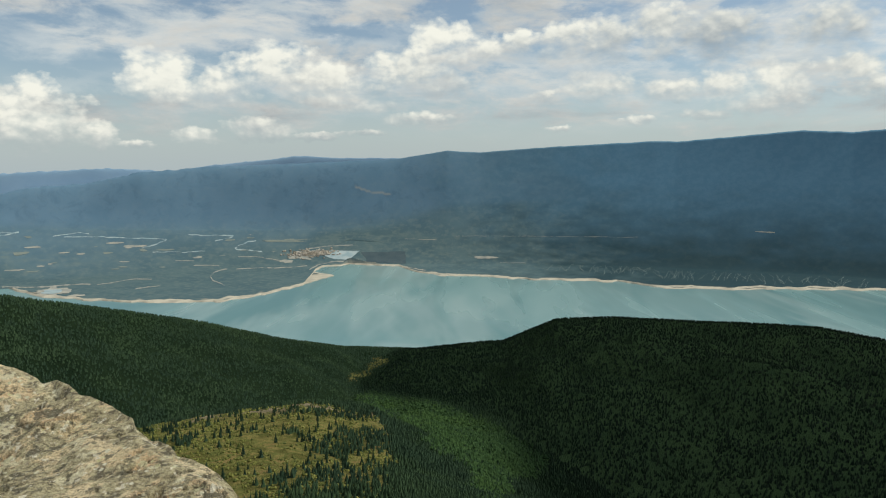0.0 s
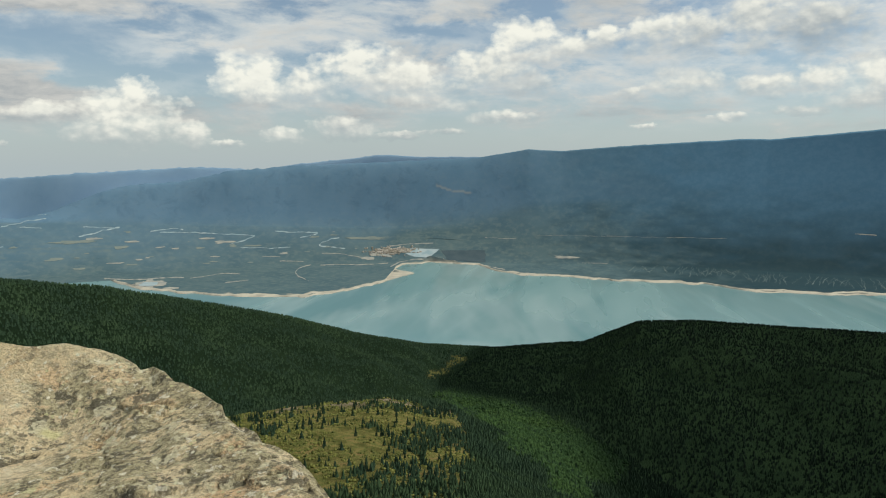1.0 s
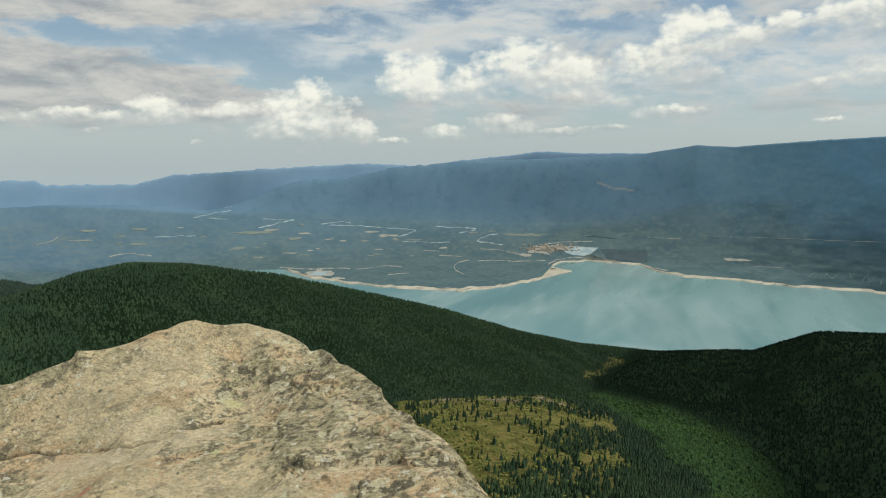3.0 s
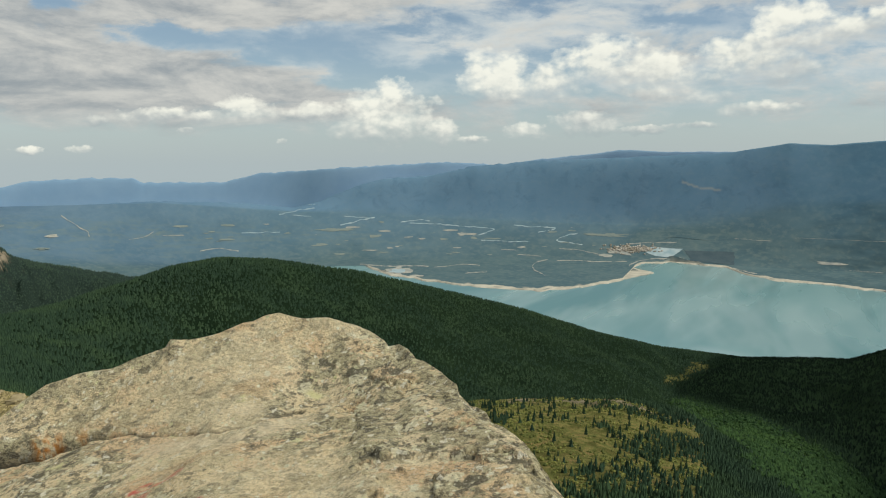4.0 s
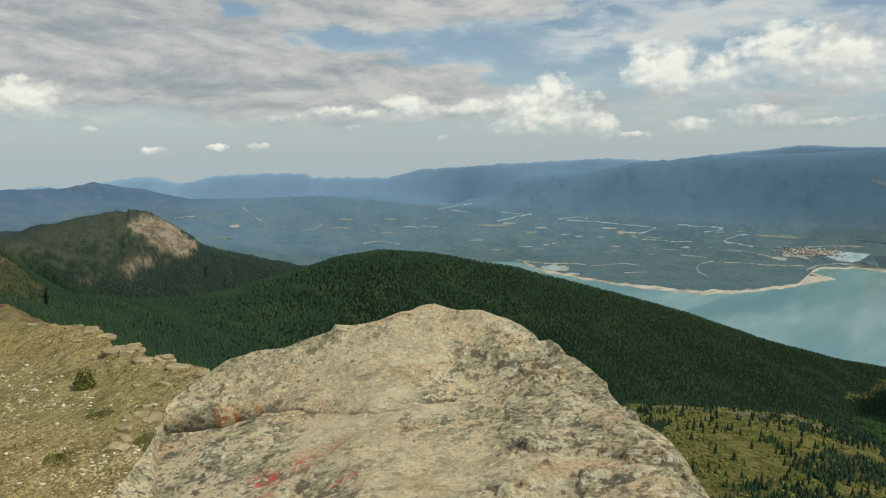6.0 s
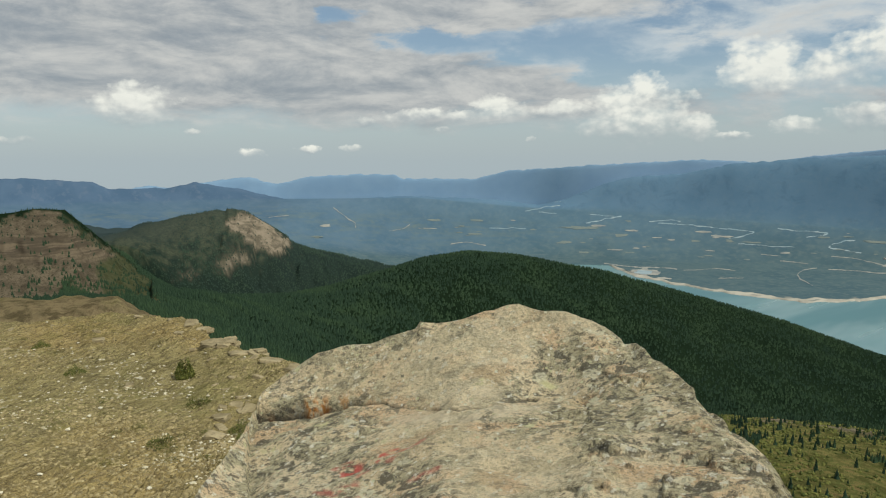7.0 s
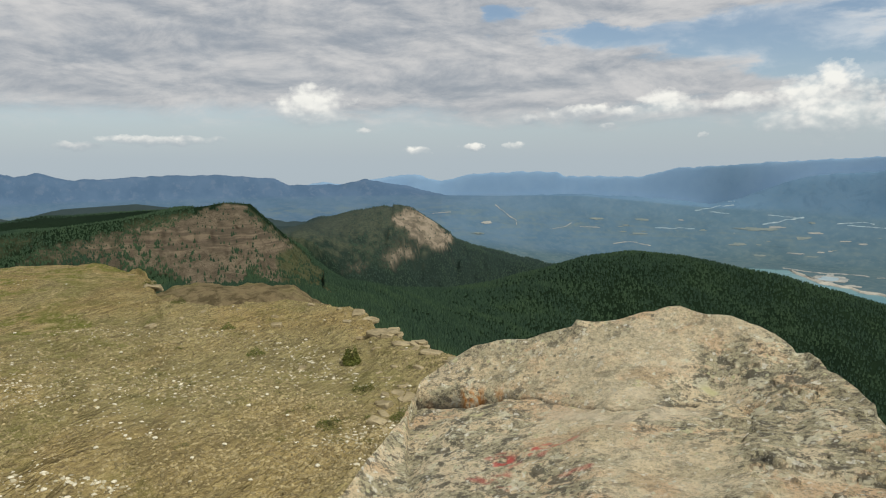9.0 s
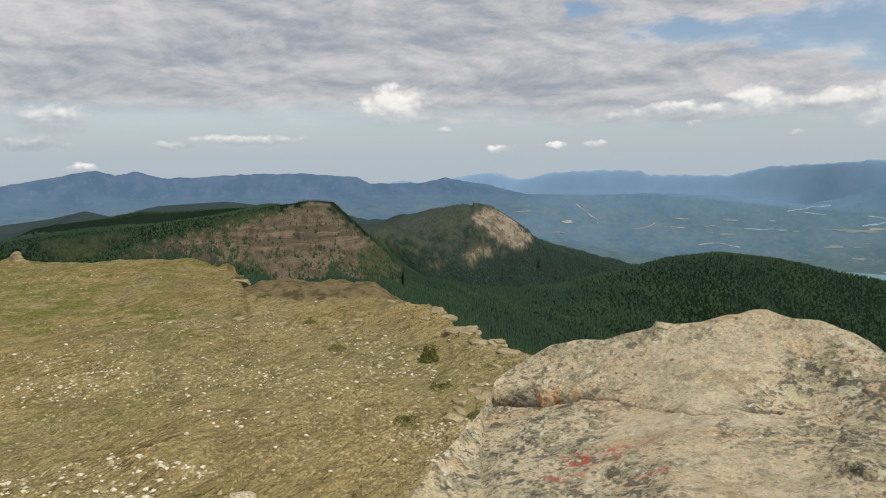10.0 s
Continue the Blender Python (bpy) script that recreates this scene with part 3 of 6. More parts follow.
K.append(line((-60, 4790, 2.2), (-31, 4790, 2.61), (-29.1, 4790, 2.48), (-26, 4790, 2.67), (-22.3, 4790, 2.39), (-17.7, 4790, 2.02), (-16.1, 4790, 2.08), (-10.7, 4790, 1.84), (-7.3, 4790, 1.65), (-2.9, 4790, 1.32), (-0.3, 4790, 1.46), (3.7, 4790, 0.81), (7.2, 4790, 0.68), (12.3, 4790, 0.43), (18.4, 4790, 0.18), (22.3, 4750, -0.15), (26, 4740, -0.95), (29.5, 4720, -1.15), (31.2, 4710, -1.62), (34.4, 4690, -2.88), (36.5, 4670, -3.4), (40, 4670, -3.0), (46, 4670, -2.75), (51, 4680, -2.9), (53.4, 4690, -3.3), (56.4, 4700, -2.9), (59.9, 4700, -2.06), (62.6, 4700, -1.61), (64.8, 4700, -2.0), (68.5, 4700, -2.03), (69.6, 4700, -1.54), (73.9, 4700, -1.21), (78.5, 4700, -1.3), (83.7, 4700, -1.53), (85.6, 4700, -0.98), (86.9, 4700, -1.29), (88.1, 4700, -0.87), (90.3, 4700, -1.24), (94, 4700, -1.86), (110, 4700, -1.5), (160, 4700, 0.5), (240, 4700, 1)))
r15, z15 = K[-1]
K.append((np.full_like(AZ, 4815.0), np.minimum(4815 * np.tan(np.radians(-1.2)), z15 - 60)))
K.append(line((-60, 4880, 0.5), (-2, 4880, 0.3), (1, 4880, 0.89), (8, 4880, 0.9), (11.4, 4880, 1.07), (14.4, 4880, 0.64), (17.2, 4880, 0.38), (20, 4880, -0.1), (25.2, 4880, 0.11), (31.8, 4880, -0.25), (37.5, 4880, -0.66), (39.4, 4880, -0.8), (41.4, 4880, -1.4), (47.1, 4880, -1.39), (47.8, 4880, -1.08), (50.9, 4880, -1.05), (54.1, 4880, -1.19), (56.9, 4880, -1.8), (58.8, 4880, -1.23), (61.3, 4880, -1.53), (64.8, 4880, -2.0), (65.9, 4880, -1.8), (68.5, 4880, -2.3), (100, 4880, -2.5), (200, 4880, -1)))
K.append((np.full_like(AZ, 4960.0), np.full_like(AZ, -560.0)))

RAD = np.array([k[0] for k in K]).T           # azimuth x line
HGT = np.array([k[1] for k in K]).T
for i in range(1, RAD.shape[1]):
    RAD[:, i] = np.maximum(RAD[:, i], RAD[:, i - 1] + 1.0)
COUNT = [4, 8, 210, 14, 10, 14, 12, 26, 26, 44, 12, 40, 14, 6, 100, 44, 4, 20, 3]


def profile():
    """Heights on a fan of rays: monotone cubic between the lines, then roughened."""
    dr = np.diff(RAD, axis=1)
    sl = np.diff(HGT, axis=1) / dr
    m = np.zeros_like(HGT)
    a, b = sl[:, :-1], sl[:, 1:]
    w1, w2 = 2 * dr[:, 1:] + dr[:, :-1], dr[:, 1:] + 2 * dr[:, :-1]
    with np.errstate(divide="ignore", invalid="ignore"):
        hm = (w1 + w2) / (w1 / a + w2 / b)
    m[:, 1:-1] = np.where(a * b > 0, hm, 0)
    m[:, 0], m[:, -1] = sl[:, 0], sl[:, -1]
    m[:, 14] = sl[:, 14]
    rr, zz, ww, kk = [], [], [], []
    for i, n in enumerate(COUNT):
        t = np.arange(n) / n
        r = RAD[:, i:i + 1] + dr[:, i:i + 1] * t
        h = dr[:, i:i + 1]
        z = ((2 * t**3 - 3 * t**2 + 1) * HGT[:, i:i + 1] + (t**3 - 2 * t**2 + t) * h * m[:, i:i + 1]
             + (-2 * t**3 + 3 * t**2) * HGT[:, i + 1:i + 2] + (t**3 - t**2) * h * m[:, i + 1:i + 2])
        rr.append(r), zz.append(z)
        ww.append(np.broadcast_to(4 * t * (1 - t), r.shape))
        kk.append(np.broadcast_to(i + t, r.shape))
    rr.append(RAD[:, -1:]), zz.append(HGT[:, -1:]), ww.append(0 * RAD[:, -1:]), kk.append(0 * RAD[:, -1:] + len(COUNT))
    return [np.concatenate(v, axis=1) for v in (rr, zz, ww, kk)]


R_, Z_, W_, KK = profile()
A_ = np.broadcast_to(np.radians(AZ)[:, None], R_.shape)
# rows of the summit run evenly, and close up to the broken edge only at the end
top_rows = np.where((KK[0] >= 2) & (KK[0] < 3))[0]
calm = np.array([RAD[np.abs(AZ - q) < 4.0, 3].min() for q in AZ])
calm = np.array([calm[np.abs(AZ - q) < 4.0].mean() for q in AZ])
calm = np.minimum(0.84 * calm, 0.93 * RAD[:, 3])
for i in range(len(AZ)):
    t = KK[0, top_rows] - 2
    r_new = np.where(t < 0.75, RAD[i, 2] + (calm[i] - RAD[i, 2]) * t / 0.75, calm[i] + (RAD[i, 3] - calm[i]) * (t - 0.75) / 0.25)
    Z_[i, top_rows] = np.interp(r_new, R_[i, top_rows], Z_[i, top_rows])
    R_[i, top_rows] = r_new
plain = np.where((KK >= 14) & (KK < 15), ((1 - sstep(AZ, 42, 62)) * (AZ > -80))[:, None], 0.0)
top15, start = RAD[:, 15:16], 4130.0
Z_ = Z_ + plain * (LAKE + 4.5 + (HGT[:, 15:16] - LAKE - 4.5) * np.clip((R_ - start) / (top15 - start), 0, 1) ** 1.35 - Z_)
east = np.where((KK >= 14) & (KK <= 16), ((1 - sstep(AZ, -6, 14)) * (AZ > -80))[:, None], 0.0)
Z_ = Z_ + east * (LAKE + 4.5 + (HGT[:, 16:17] - LAKE - 4.5) * np.clip((R_ - start) / (RAD[:, 16:17] - start), 0, 1) ** 1.35 - Z_)
DEG = np.degrees(A_)
hill = (KK > 14.6) & (KK < 18)
spur = fbm(DEG / 2.2 + (KK - 15) * 1.6, (KK - 15) * 1.1, 3, 21, 0.42)
bench = sstep(KK, 9.05, 9.3) * (1 - sstep(KK, 9.9, 10)) * sstep(DEG, 64, 69) * (1 - sstep(DEG, 98, 108))
R_ = R_ + bench * 9 * fbm(DEG / 1.4, (KK - 9) * 5, 5, 25)
R_ = R_ + np.where(hill, W_ * np.where(KK < 16, 5, 3) * spur, 0)
X_, Y_ = -np.sin(A_) * R_, np.cos(A_) * R_
for crest in (16, 18):
    Z_ = Z_ + (1.2 + 3.3 * sstep(DEG, 0, 25)) * fbm(DEG * 1.8, KK * 6, 5, crest, 0.6) * np.exp(-((KK - crest) / 0.12) ** 2)
# roughness: gullies on the slopes, lumps and bedding on the summit
mid = (R_ > 90) & (KK < FAR) & ~((KK > 10) & (KK < 11) & (DEG > -81) & (DEG < 62)) & ~((KK > 10.5) & (DEG < 31.5) & (DEG > -81))
Z_ = Z_ + np.where(mid, (0.12 + W_) * R_ * 0.011 * fbm(X_ / 190, Y_ / 190, 5, 3), 0)
near = (R_ < 90)
strike = radians(118)
al_, ac_ = X_ * math.cos(strike) + Y_ * math.sin(strike), -X_ * math.sin(strike) + Y_ * math.cos(strike)
ribbed = 1 - np.abs(fbm(al_ * 0.35, ac_ * 1.5, 5, 13, 0.58))            # tilted beds that break the surface in low steps
patchy = 0.35 + 0.65 * sstep(fbm(X_ / 4, Y_ / 4, 3, 14), -0.4, 0.5)
Z_ = Z_ + np.where(near & (R_ > 3) & (KK < 3.3), patchy * (0.085 * (ribbed - 0.7) + 0.035 * fbm(X_ * 2.3, Y_ * 2.3, 4, 17, 0.6)), 0)
Z_ = Z_ + np.where(near & (R_ > 4), 0.10 * fbm(X_ / 2.2, Y_ / 2.2, 5, 8) + 0.16 * sstep(R_, 5, 9) * (1 - sstep(R_, r3[:, None] - 4, r3[:, None] - 1)) * fbm(X_ / 7, Y_ / 7, 3, 9), 0)
cliff = near & (KK > 3.0) & (KK < 7)
Z_ = Z_ + np.where(cliff, 0.9 * W_ * fbm(X_ / 2.5, Y_ / 2.5, 5, 11), 0)
# the mesa: a cliff above its talus
tal = (KK > 9) & (KK < 10) & (DEG > 66) & (DEG < 110)
Z_ = Z_ - np.where(tal, W_ * 9 + 1.0 * W_ * np.sin(Z_ * 0.4 + 3 * fbm(DEG * 0.8, DEG * 0, 3, 28)) + 3.5 * W_ * np.abs(fbm(DEG * 0.9, (KK - 9) * 2.2, 5, 27)) + 2.5 * W_ * fbm(X_ / 16, Y_ / 16, 4, 29), 0)
tal = (KK > 11) & (KK < 12) & (DEG > 52) & (DEG < 62)
Z_ = Z_ + np.where(tal, W_ * 14 * fbm(DEG * 1.4, (KK - 11) * 5, 4, 23), 0) * sstep(DEG, 52, 54) * (1 - sstep(DEG, 60, 62))
EL = np.degrees(np.arctan2(Z_, R_))


def grid_mesh(name, cols, attrs, mat, close=False):
    x, y, z = X_[:, cols], Y_[:, cols], Z_[:, cols] + EYE
    n, m = x.shape
    v = np.stack([x, y, z], -1).reshape(-1, 3)
    i, j = np.meshgrid(np.arange(n - 1), np.arange(m - 1), indexing="ij")
    a = (i * m + j).ravel()
    f = np.stack([a, a + 1, a + m + 1, a + m], -1)
    return np_mesh(name, v, f, mat, {k: q[:, cols].ravel() for k, q in attrs.items()}, smooth=True)


def np_mesh(name, v, f, mat, attrs=None, smooth=False):
    me = bpy.data.meshes.new(name)
    k = f.shape[1]
    me.vertices.add(len(v))
    me.vertices.foreach_set("co", np.asarray(v, np.float32).ravel())
    me.loops.add(f.size)
    me.loops.foreach_set("vertex_index", np.asarray(f, np.int32).ravel())
    me.polygons.add(len(f))
    me.polygons.foreach_set("loop_start", np.arange(0, f.size, k, dtype=np.int32))
    me.polygons.foreach_set("loop_total", np.full(len(f), k, np.int32))
    me.polygons.foreach_set("use_smooth", np.full(len(f), smooth))
    me.update(calc_edges=True)
    for name2, val in (attrs or {}).items():
        at = me.attributes.new(name2, "FLOAT", "POINT")
        at.data.foreach_set("value", np.asarray(val, np.float32))
    me.materials.append(mat)
    return me


def near_line(az, el, pts, width):
    """How close (1 to 0) each spot of the far valley lies to a river or road."""
    best = np.full(az.shape, 9.0)
    for (a0, e0), (a1, e1) in zip(pts[:-1], pts[1:]):
        dx, dy = a1 - a0, (e1 - e0) * 2.2
        px, py = az - a0, (el - e0) * 2.2
        t = np.clip((px * dx + py * dy) / (dx * dx + dy * dy + 1e-9), 0, 1)
        best = np.minimum(best, np.hypot(px - t * dx, py - t * dy))
    return 1 - sstep(best, width * 0.5, width * 1.2)


def within(az, el, outline, soft):
    """1 inside an outline of azimuth and elevation, 0 outside, with a soft rim."""
    p = np.array(outline, float)
    inside, best = np.zeros(az.shape, bool), np.full(az.shape, 99.0)
    for (a0, e0), (a1, e1) in zip(p, np.roll(p, -1, 0)):
        cross = (e0 > el) != (e1 > el)
        inside ^= cross & (az < (a1 - a0) * (el - e0) / (e1 - e0 + 1e-9) + a0)
        dx, dy = a1 - a0, e1 - e0
        t = np.clip(((az - a0) * dx + (el - e0) * dy) / (dx * dx + dy * dy + 1e-9), 0, 1)
        best = np.minimum(best, np.hypot(az - a0 - t * dx, el - e0 - t * dy))
    return sstep(np.where(inside, best, -best), -soft, soft)


def near_attrs():
    w = fbm(X_ / 60, Y_ / 60, 5, 31)
    gravel = np.where((DEG > 44) | (DEG < -100), 1 - sstep(KK, 4.6, 5.4), 1 - sstep(KK, 1.9, 2.2))
    shelf = sstep(KK, 5.3, 5.8) * (1 - sstep(KK, 6.15, 6.5)) * sstep(DEG, 64, 66) * (1 - sstep(DEG, 80, 81.5))
    gravel = np.maximum(gravel, shelf)
    tuft = gravel * np.clip(1.2 * sstep(DEG + 7 * fbm(X_ / 5, Y_ / 5, 3, 41), 70, 86) * sstep(R_ + 4 * fbm(X_ / 3, Y_ / 3, 3, 42), 15, 27) * sstep(fbm(X_ / 1.2, Y_ / 1.2, 4, 44), -0.55, 0.25) + 0.25 * sstep(fbm(X_ / 1.5, Y_ / 1.5, 4, 43), 0.25, 0.7) + shelf * (0.25 + 0.75 * sstep(DEG, 74, 78)), 0, 1)
    meadow = sstep(DEG + 0.8 * w, 3.4, 4.8) * (1 - sstep(KK, 7.95, 8.06)) * sstep(KK, 4, 6.5) * (1 - sstep(DEG, 40, 46)) * (DEG > -30)
    copse = sstep(fbm(X_ / 45, Y_ / 45, 4, 37), 0.30, 0.55) + 0.45 * (1 - sstep(DEG + 3 * w, 11, 15)) * sstep(-EL, 21.9, 22.9)
    meadow = meadow * (1 - 0.45 * np.clip(copse, 0, 1))
    leafy = within(DEG + 0.9 * w, EL + 0.5 * fbm(X_ / 40, Y_ / 40, 4, 38), [(7.6, -17.3), (3.8, -16.8), (-2.0, -17.9), (-4.4, -19.1), (-7.6, -20.9), (-8.2, -22.2), (-6.2, -23.7), (-5.4, -26), (-3.2, -26), (-2.0, -22.6), (1.5, -20.0), (4.6, -18.6)], 0.45) * (1 - sstep(KK, 8.85, 9.02)) * sstep(KK, 6.0, 6.6)
    fine = fbm(DEG * 2.6, EL * 4.0, 5, 33)
    wa, we = DEG + 0.35 * fine, EL + 0.30 * fbm(DEG * 2.2, EL * 3.0, 4, 34)
    mesa = within(wa, we, [(72.3, -3.0), (71.0, -4.6), (69.3, -6.0), (68.3, -6.8), (69.9, -7.5), (68.5, -10.1), (69.9, -10.1), (71.5, -8.2), (72.6, -10.2), (75.4, -9.9), (77.4, -8.3), (82, -8.0), (88, -8.4), (86, -6.2), (82, -5.6), (78.4, -4.9), (75.5, -4.15), (73.6, -3.7)], 0.25)
    mesa = mesa * (KK > 9) * (KK < 10.02) * np.clip(1.15 - sstep(DEG + 4 * fine, 77, 88), 0.1, 1)
    strata = mesa * sstep(we, -7.2, -6.6) * (1 - sstep(we, -5.3, -4.7))
    grassy = within(wa, we, [(69.9, -7.5), (68.3, -6.7), (65.0, -10.8), (68.4, -10.8), (69.2, -9.0)], 0.6) * (KK > 9) * (KK < 10.02)
    butte = within(wa, we, [(60.7, -4.8), (59.6, -3.6), (58.1, -4.1), (55.8, -6.0), (56.6, -7.2), (58.2, -6.9), (59.7, -5.7)], 0.22)
    butte = np.maximum(butte, within(wa, we, [(59.9, -6.3), (61.4, -7.8), (60.6, -8.5), (58.8, -7.4)], 0.35) * np.clip(0.5 + sstep(fine, -0.2, 0.3), 0, 1))
    butte = np.maximum(butte, 0.6 * within(wa, we, [(64.3, -8.7), (63.2, -8.1), (62.5, -8.7)], 0.3))
    butte = butte * (KK > 11) * (KK < 12.03)
    edge = sstep(KK, 3.0, 3.4) * (1 - sstep(KK, 6.2, 7)) * (DEG > 46) * (DEG < 110)
    gap = near_line(DEG + 0.5 * w, EL + 0.12 * w, [(5.0, -14.75), (5.6, -15.3), (6.6, -15.9), (7.3, -16.2)], 0.50) * (KK > 8.7) * (KK < 10)
    band = sstep(KK, 7.80, 7.93) * (1 - sstep(KK, 7.99, 8.04)) * sstep(DEG, 4, 6) * (1 - sstep(DEG, 30, 40)) * sstep(fbm(X_ / 18, Y_ / 18, 4, 47), -0.25, 0.35)
    meadow = np.maximum(np.maximum(meadow, 0.5 * gap), 0.10 * grassy)
    rocky = np.clip(mesa + butte + 0.5 * edge + 0.8 * band, 0, 1)
    sparse = sstep(KK, 11.0, 11.3) * (1 - sstep(KK, 12.0, 12.3)) * sstep(DEG + 2.5 * fine, 55.5, 62) * (DEG < 80) * sstep(EL + 1.6 * fine, -8.2, -5.2)
    sparse = np.clip(sparse + mesa + 0.9 * grassy + 0.7 * sstep(KK, 8.6, 9.2) * (1 - sstep(KK, 9.9, 10.0)) * sstep(DEG, 61, 64) * sstep(w, -0.1, 0.3), 0, 1)
    mound = shelf * (1 - 0.8 * sstep(fbm(X_ / 3, Y_ / 3, 4, 48), 0.0, 0.4) * sstep(KK, 5.85, 6.0))
    return dict(mound=mound, strata=strata, sparse=sparse, gravel=gravel, tuft=tuft, meadow=meadow, leafy=leafy, rocky=rocky, pale=np.clip(butte + band, 0, 1))


ATT = near_attrs()


def far_attrs():
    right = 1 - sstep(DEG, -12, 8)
    # line where the slope colour lightens, set along the wall's shade to offset it
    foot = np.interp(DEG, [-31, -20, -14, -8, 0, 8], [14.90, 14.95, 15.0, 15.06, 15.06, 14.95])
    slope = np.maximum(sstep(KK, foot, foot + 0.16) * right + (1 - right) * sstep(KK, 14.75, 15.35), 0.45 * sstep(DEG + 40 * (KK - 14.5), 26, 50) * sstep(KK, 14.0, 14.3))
    # strength of the painted haze: beyond the first crest, and rising leftwards
    far_haze = sstep(KK, 16.2, 16.6) * 0.85 + 0.12 * sstep(DEG, -5, 30) * slope
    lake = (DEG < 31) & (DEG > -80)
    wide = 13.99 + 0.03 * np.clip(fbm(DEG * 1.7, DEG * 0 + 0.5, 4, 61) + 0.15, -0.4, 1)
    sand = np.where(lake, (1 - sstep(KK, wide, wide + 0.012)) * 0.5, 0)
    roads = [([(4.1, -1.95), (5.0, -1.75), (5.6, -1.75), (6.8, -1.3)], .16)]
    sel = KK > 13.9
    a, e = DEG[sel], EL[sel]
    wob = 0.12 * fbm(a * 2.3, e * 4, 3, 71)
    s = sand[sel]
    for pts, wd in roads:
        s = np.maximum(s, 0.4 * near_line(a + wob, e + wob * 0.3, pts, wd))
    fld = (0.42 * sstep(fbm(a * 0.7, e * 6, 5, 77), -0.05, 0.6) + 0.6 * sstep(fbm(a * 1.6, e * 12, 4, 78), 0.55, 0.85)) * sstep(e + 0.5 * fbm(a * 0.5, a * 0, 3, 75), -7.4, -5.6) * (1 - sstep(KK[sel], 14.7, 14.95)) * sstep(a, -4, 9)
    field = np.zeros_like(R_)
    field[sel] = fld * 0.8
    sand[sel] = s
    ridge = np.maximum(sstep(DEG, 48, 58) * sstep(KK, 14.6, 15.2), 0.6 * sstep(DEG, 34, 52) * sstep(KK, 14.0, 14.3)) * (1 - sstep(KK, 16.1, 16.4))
    # eastern floor darkened in colour, to level with the shaded slope above
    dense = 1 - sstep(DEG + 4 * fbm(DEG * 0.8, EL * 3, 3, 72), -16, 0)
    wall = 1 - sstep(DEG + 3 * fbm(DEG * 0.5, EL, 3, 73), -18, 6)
    wall_haze = wall * sstep(EL + 0.5 * fbm(DEG * 0.6, EL * 1.5, 4, 74), -7.6, -0.4) * (1 - sstep(KK, 16.1, 16.4))
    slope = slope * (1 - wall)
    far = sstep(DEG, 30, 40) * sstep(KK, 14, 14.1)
    far_haze = np.maximum(far_haze * (1 - far), far * np.where(KK < 16.3, (1 - sstep(DEG, 53, 58)) * 0.12 * sstep(EL, -5.4, -2.6), 0.78 + 0.12 * sstep(EL, -2.6, -1.0)))
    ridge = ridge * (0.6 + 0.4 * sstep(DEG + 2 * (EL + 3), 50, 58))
    return dict(wall_haze=wall_haze, dense=dense, ridge=ridge, slope=slope, far_haze=np.clip(far_haze, 0, 1), sand=sand, field=field)


CUT = int(sum(COUNT[:FAR])) + 1
ground = tagged(new("ground", grid_mesh("ground", slice(0, CUT), ATT, GROUND)), "rocky summit falling to dark spruce slopes and a dry meadow", "mountain", kind="structure")
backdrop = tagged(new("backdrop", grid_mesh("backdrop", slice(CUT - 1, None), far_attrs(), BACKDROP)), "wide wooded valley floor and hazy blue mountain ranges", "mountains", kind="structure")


def lake():
    n = 96
    v = [(0, 0, LAKE + EYE)] + [(-math.sin(2 * math.pi * i / n) * 4300, math.cos(2 * math.pi * i / n) * 4300, LAKE + EYE) for i in range(n)]
    a = [i for i in range(n) if -75 < ((i * 360 / n + 180) % 360 - 180) < 36]
    me = bpy.data.meshes.new("water")
    me.from_pydata([(math.sin(0), 1200.0, LAKE + EYE)] + v[1:], [], [(0, 1 + i, 1 + (i + 1) % n) for i in a])
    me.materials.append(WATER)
    tagged(new("water", me), "calm turquoise mountain lake, pale cloud reflections painted into its colour", "lake", kind="structure")


lake()


def ground_at(az, k):
    """The place on the ground at an azimuth (degrees) and a line number with fraction."""
    i = np.clip(np.searchsorted(AZ, az), 1, len(AZ) - 1)
    row = KK[0]
    j = np.clip(np.searchsorted(row, k), 1, len(row) - 1)
    fa, fk = (az - AZ[i - 1]) / (AZ[i] - AZ[i - 1]), (k - row[j - 1]) / (row[j] - row[j - 1])

    def at(g):
        return (g[i - 1, j - 1] * (1 - fa) + g[i, j - 1] * fa) * (1 - fk) + (g[i - 1, j] * (1 - fa) + g[i, j] * fa) * fk
    return at(X_), at(Y_), at(Z_) + EYE, at(R_)


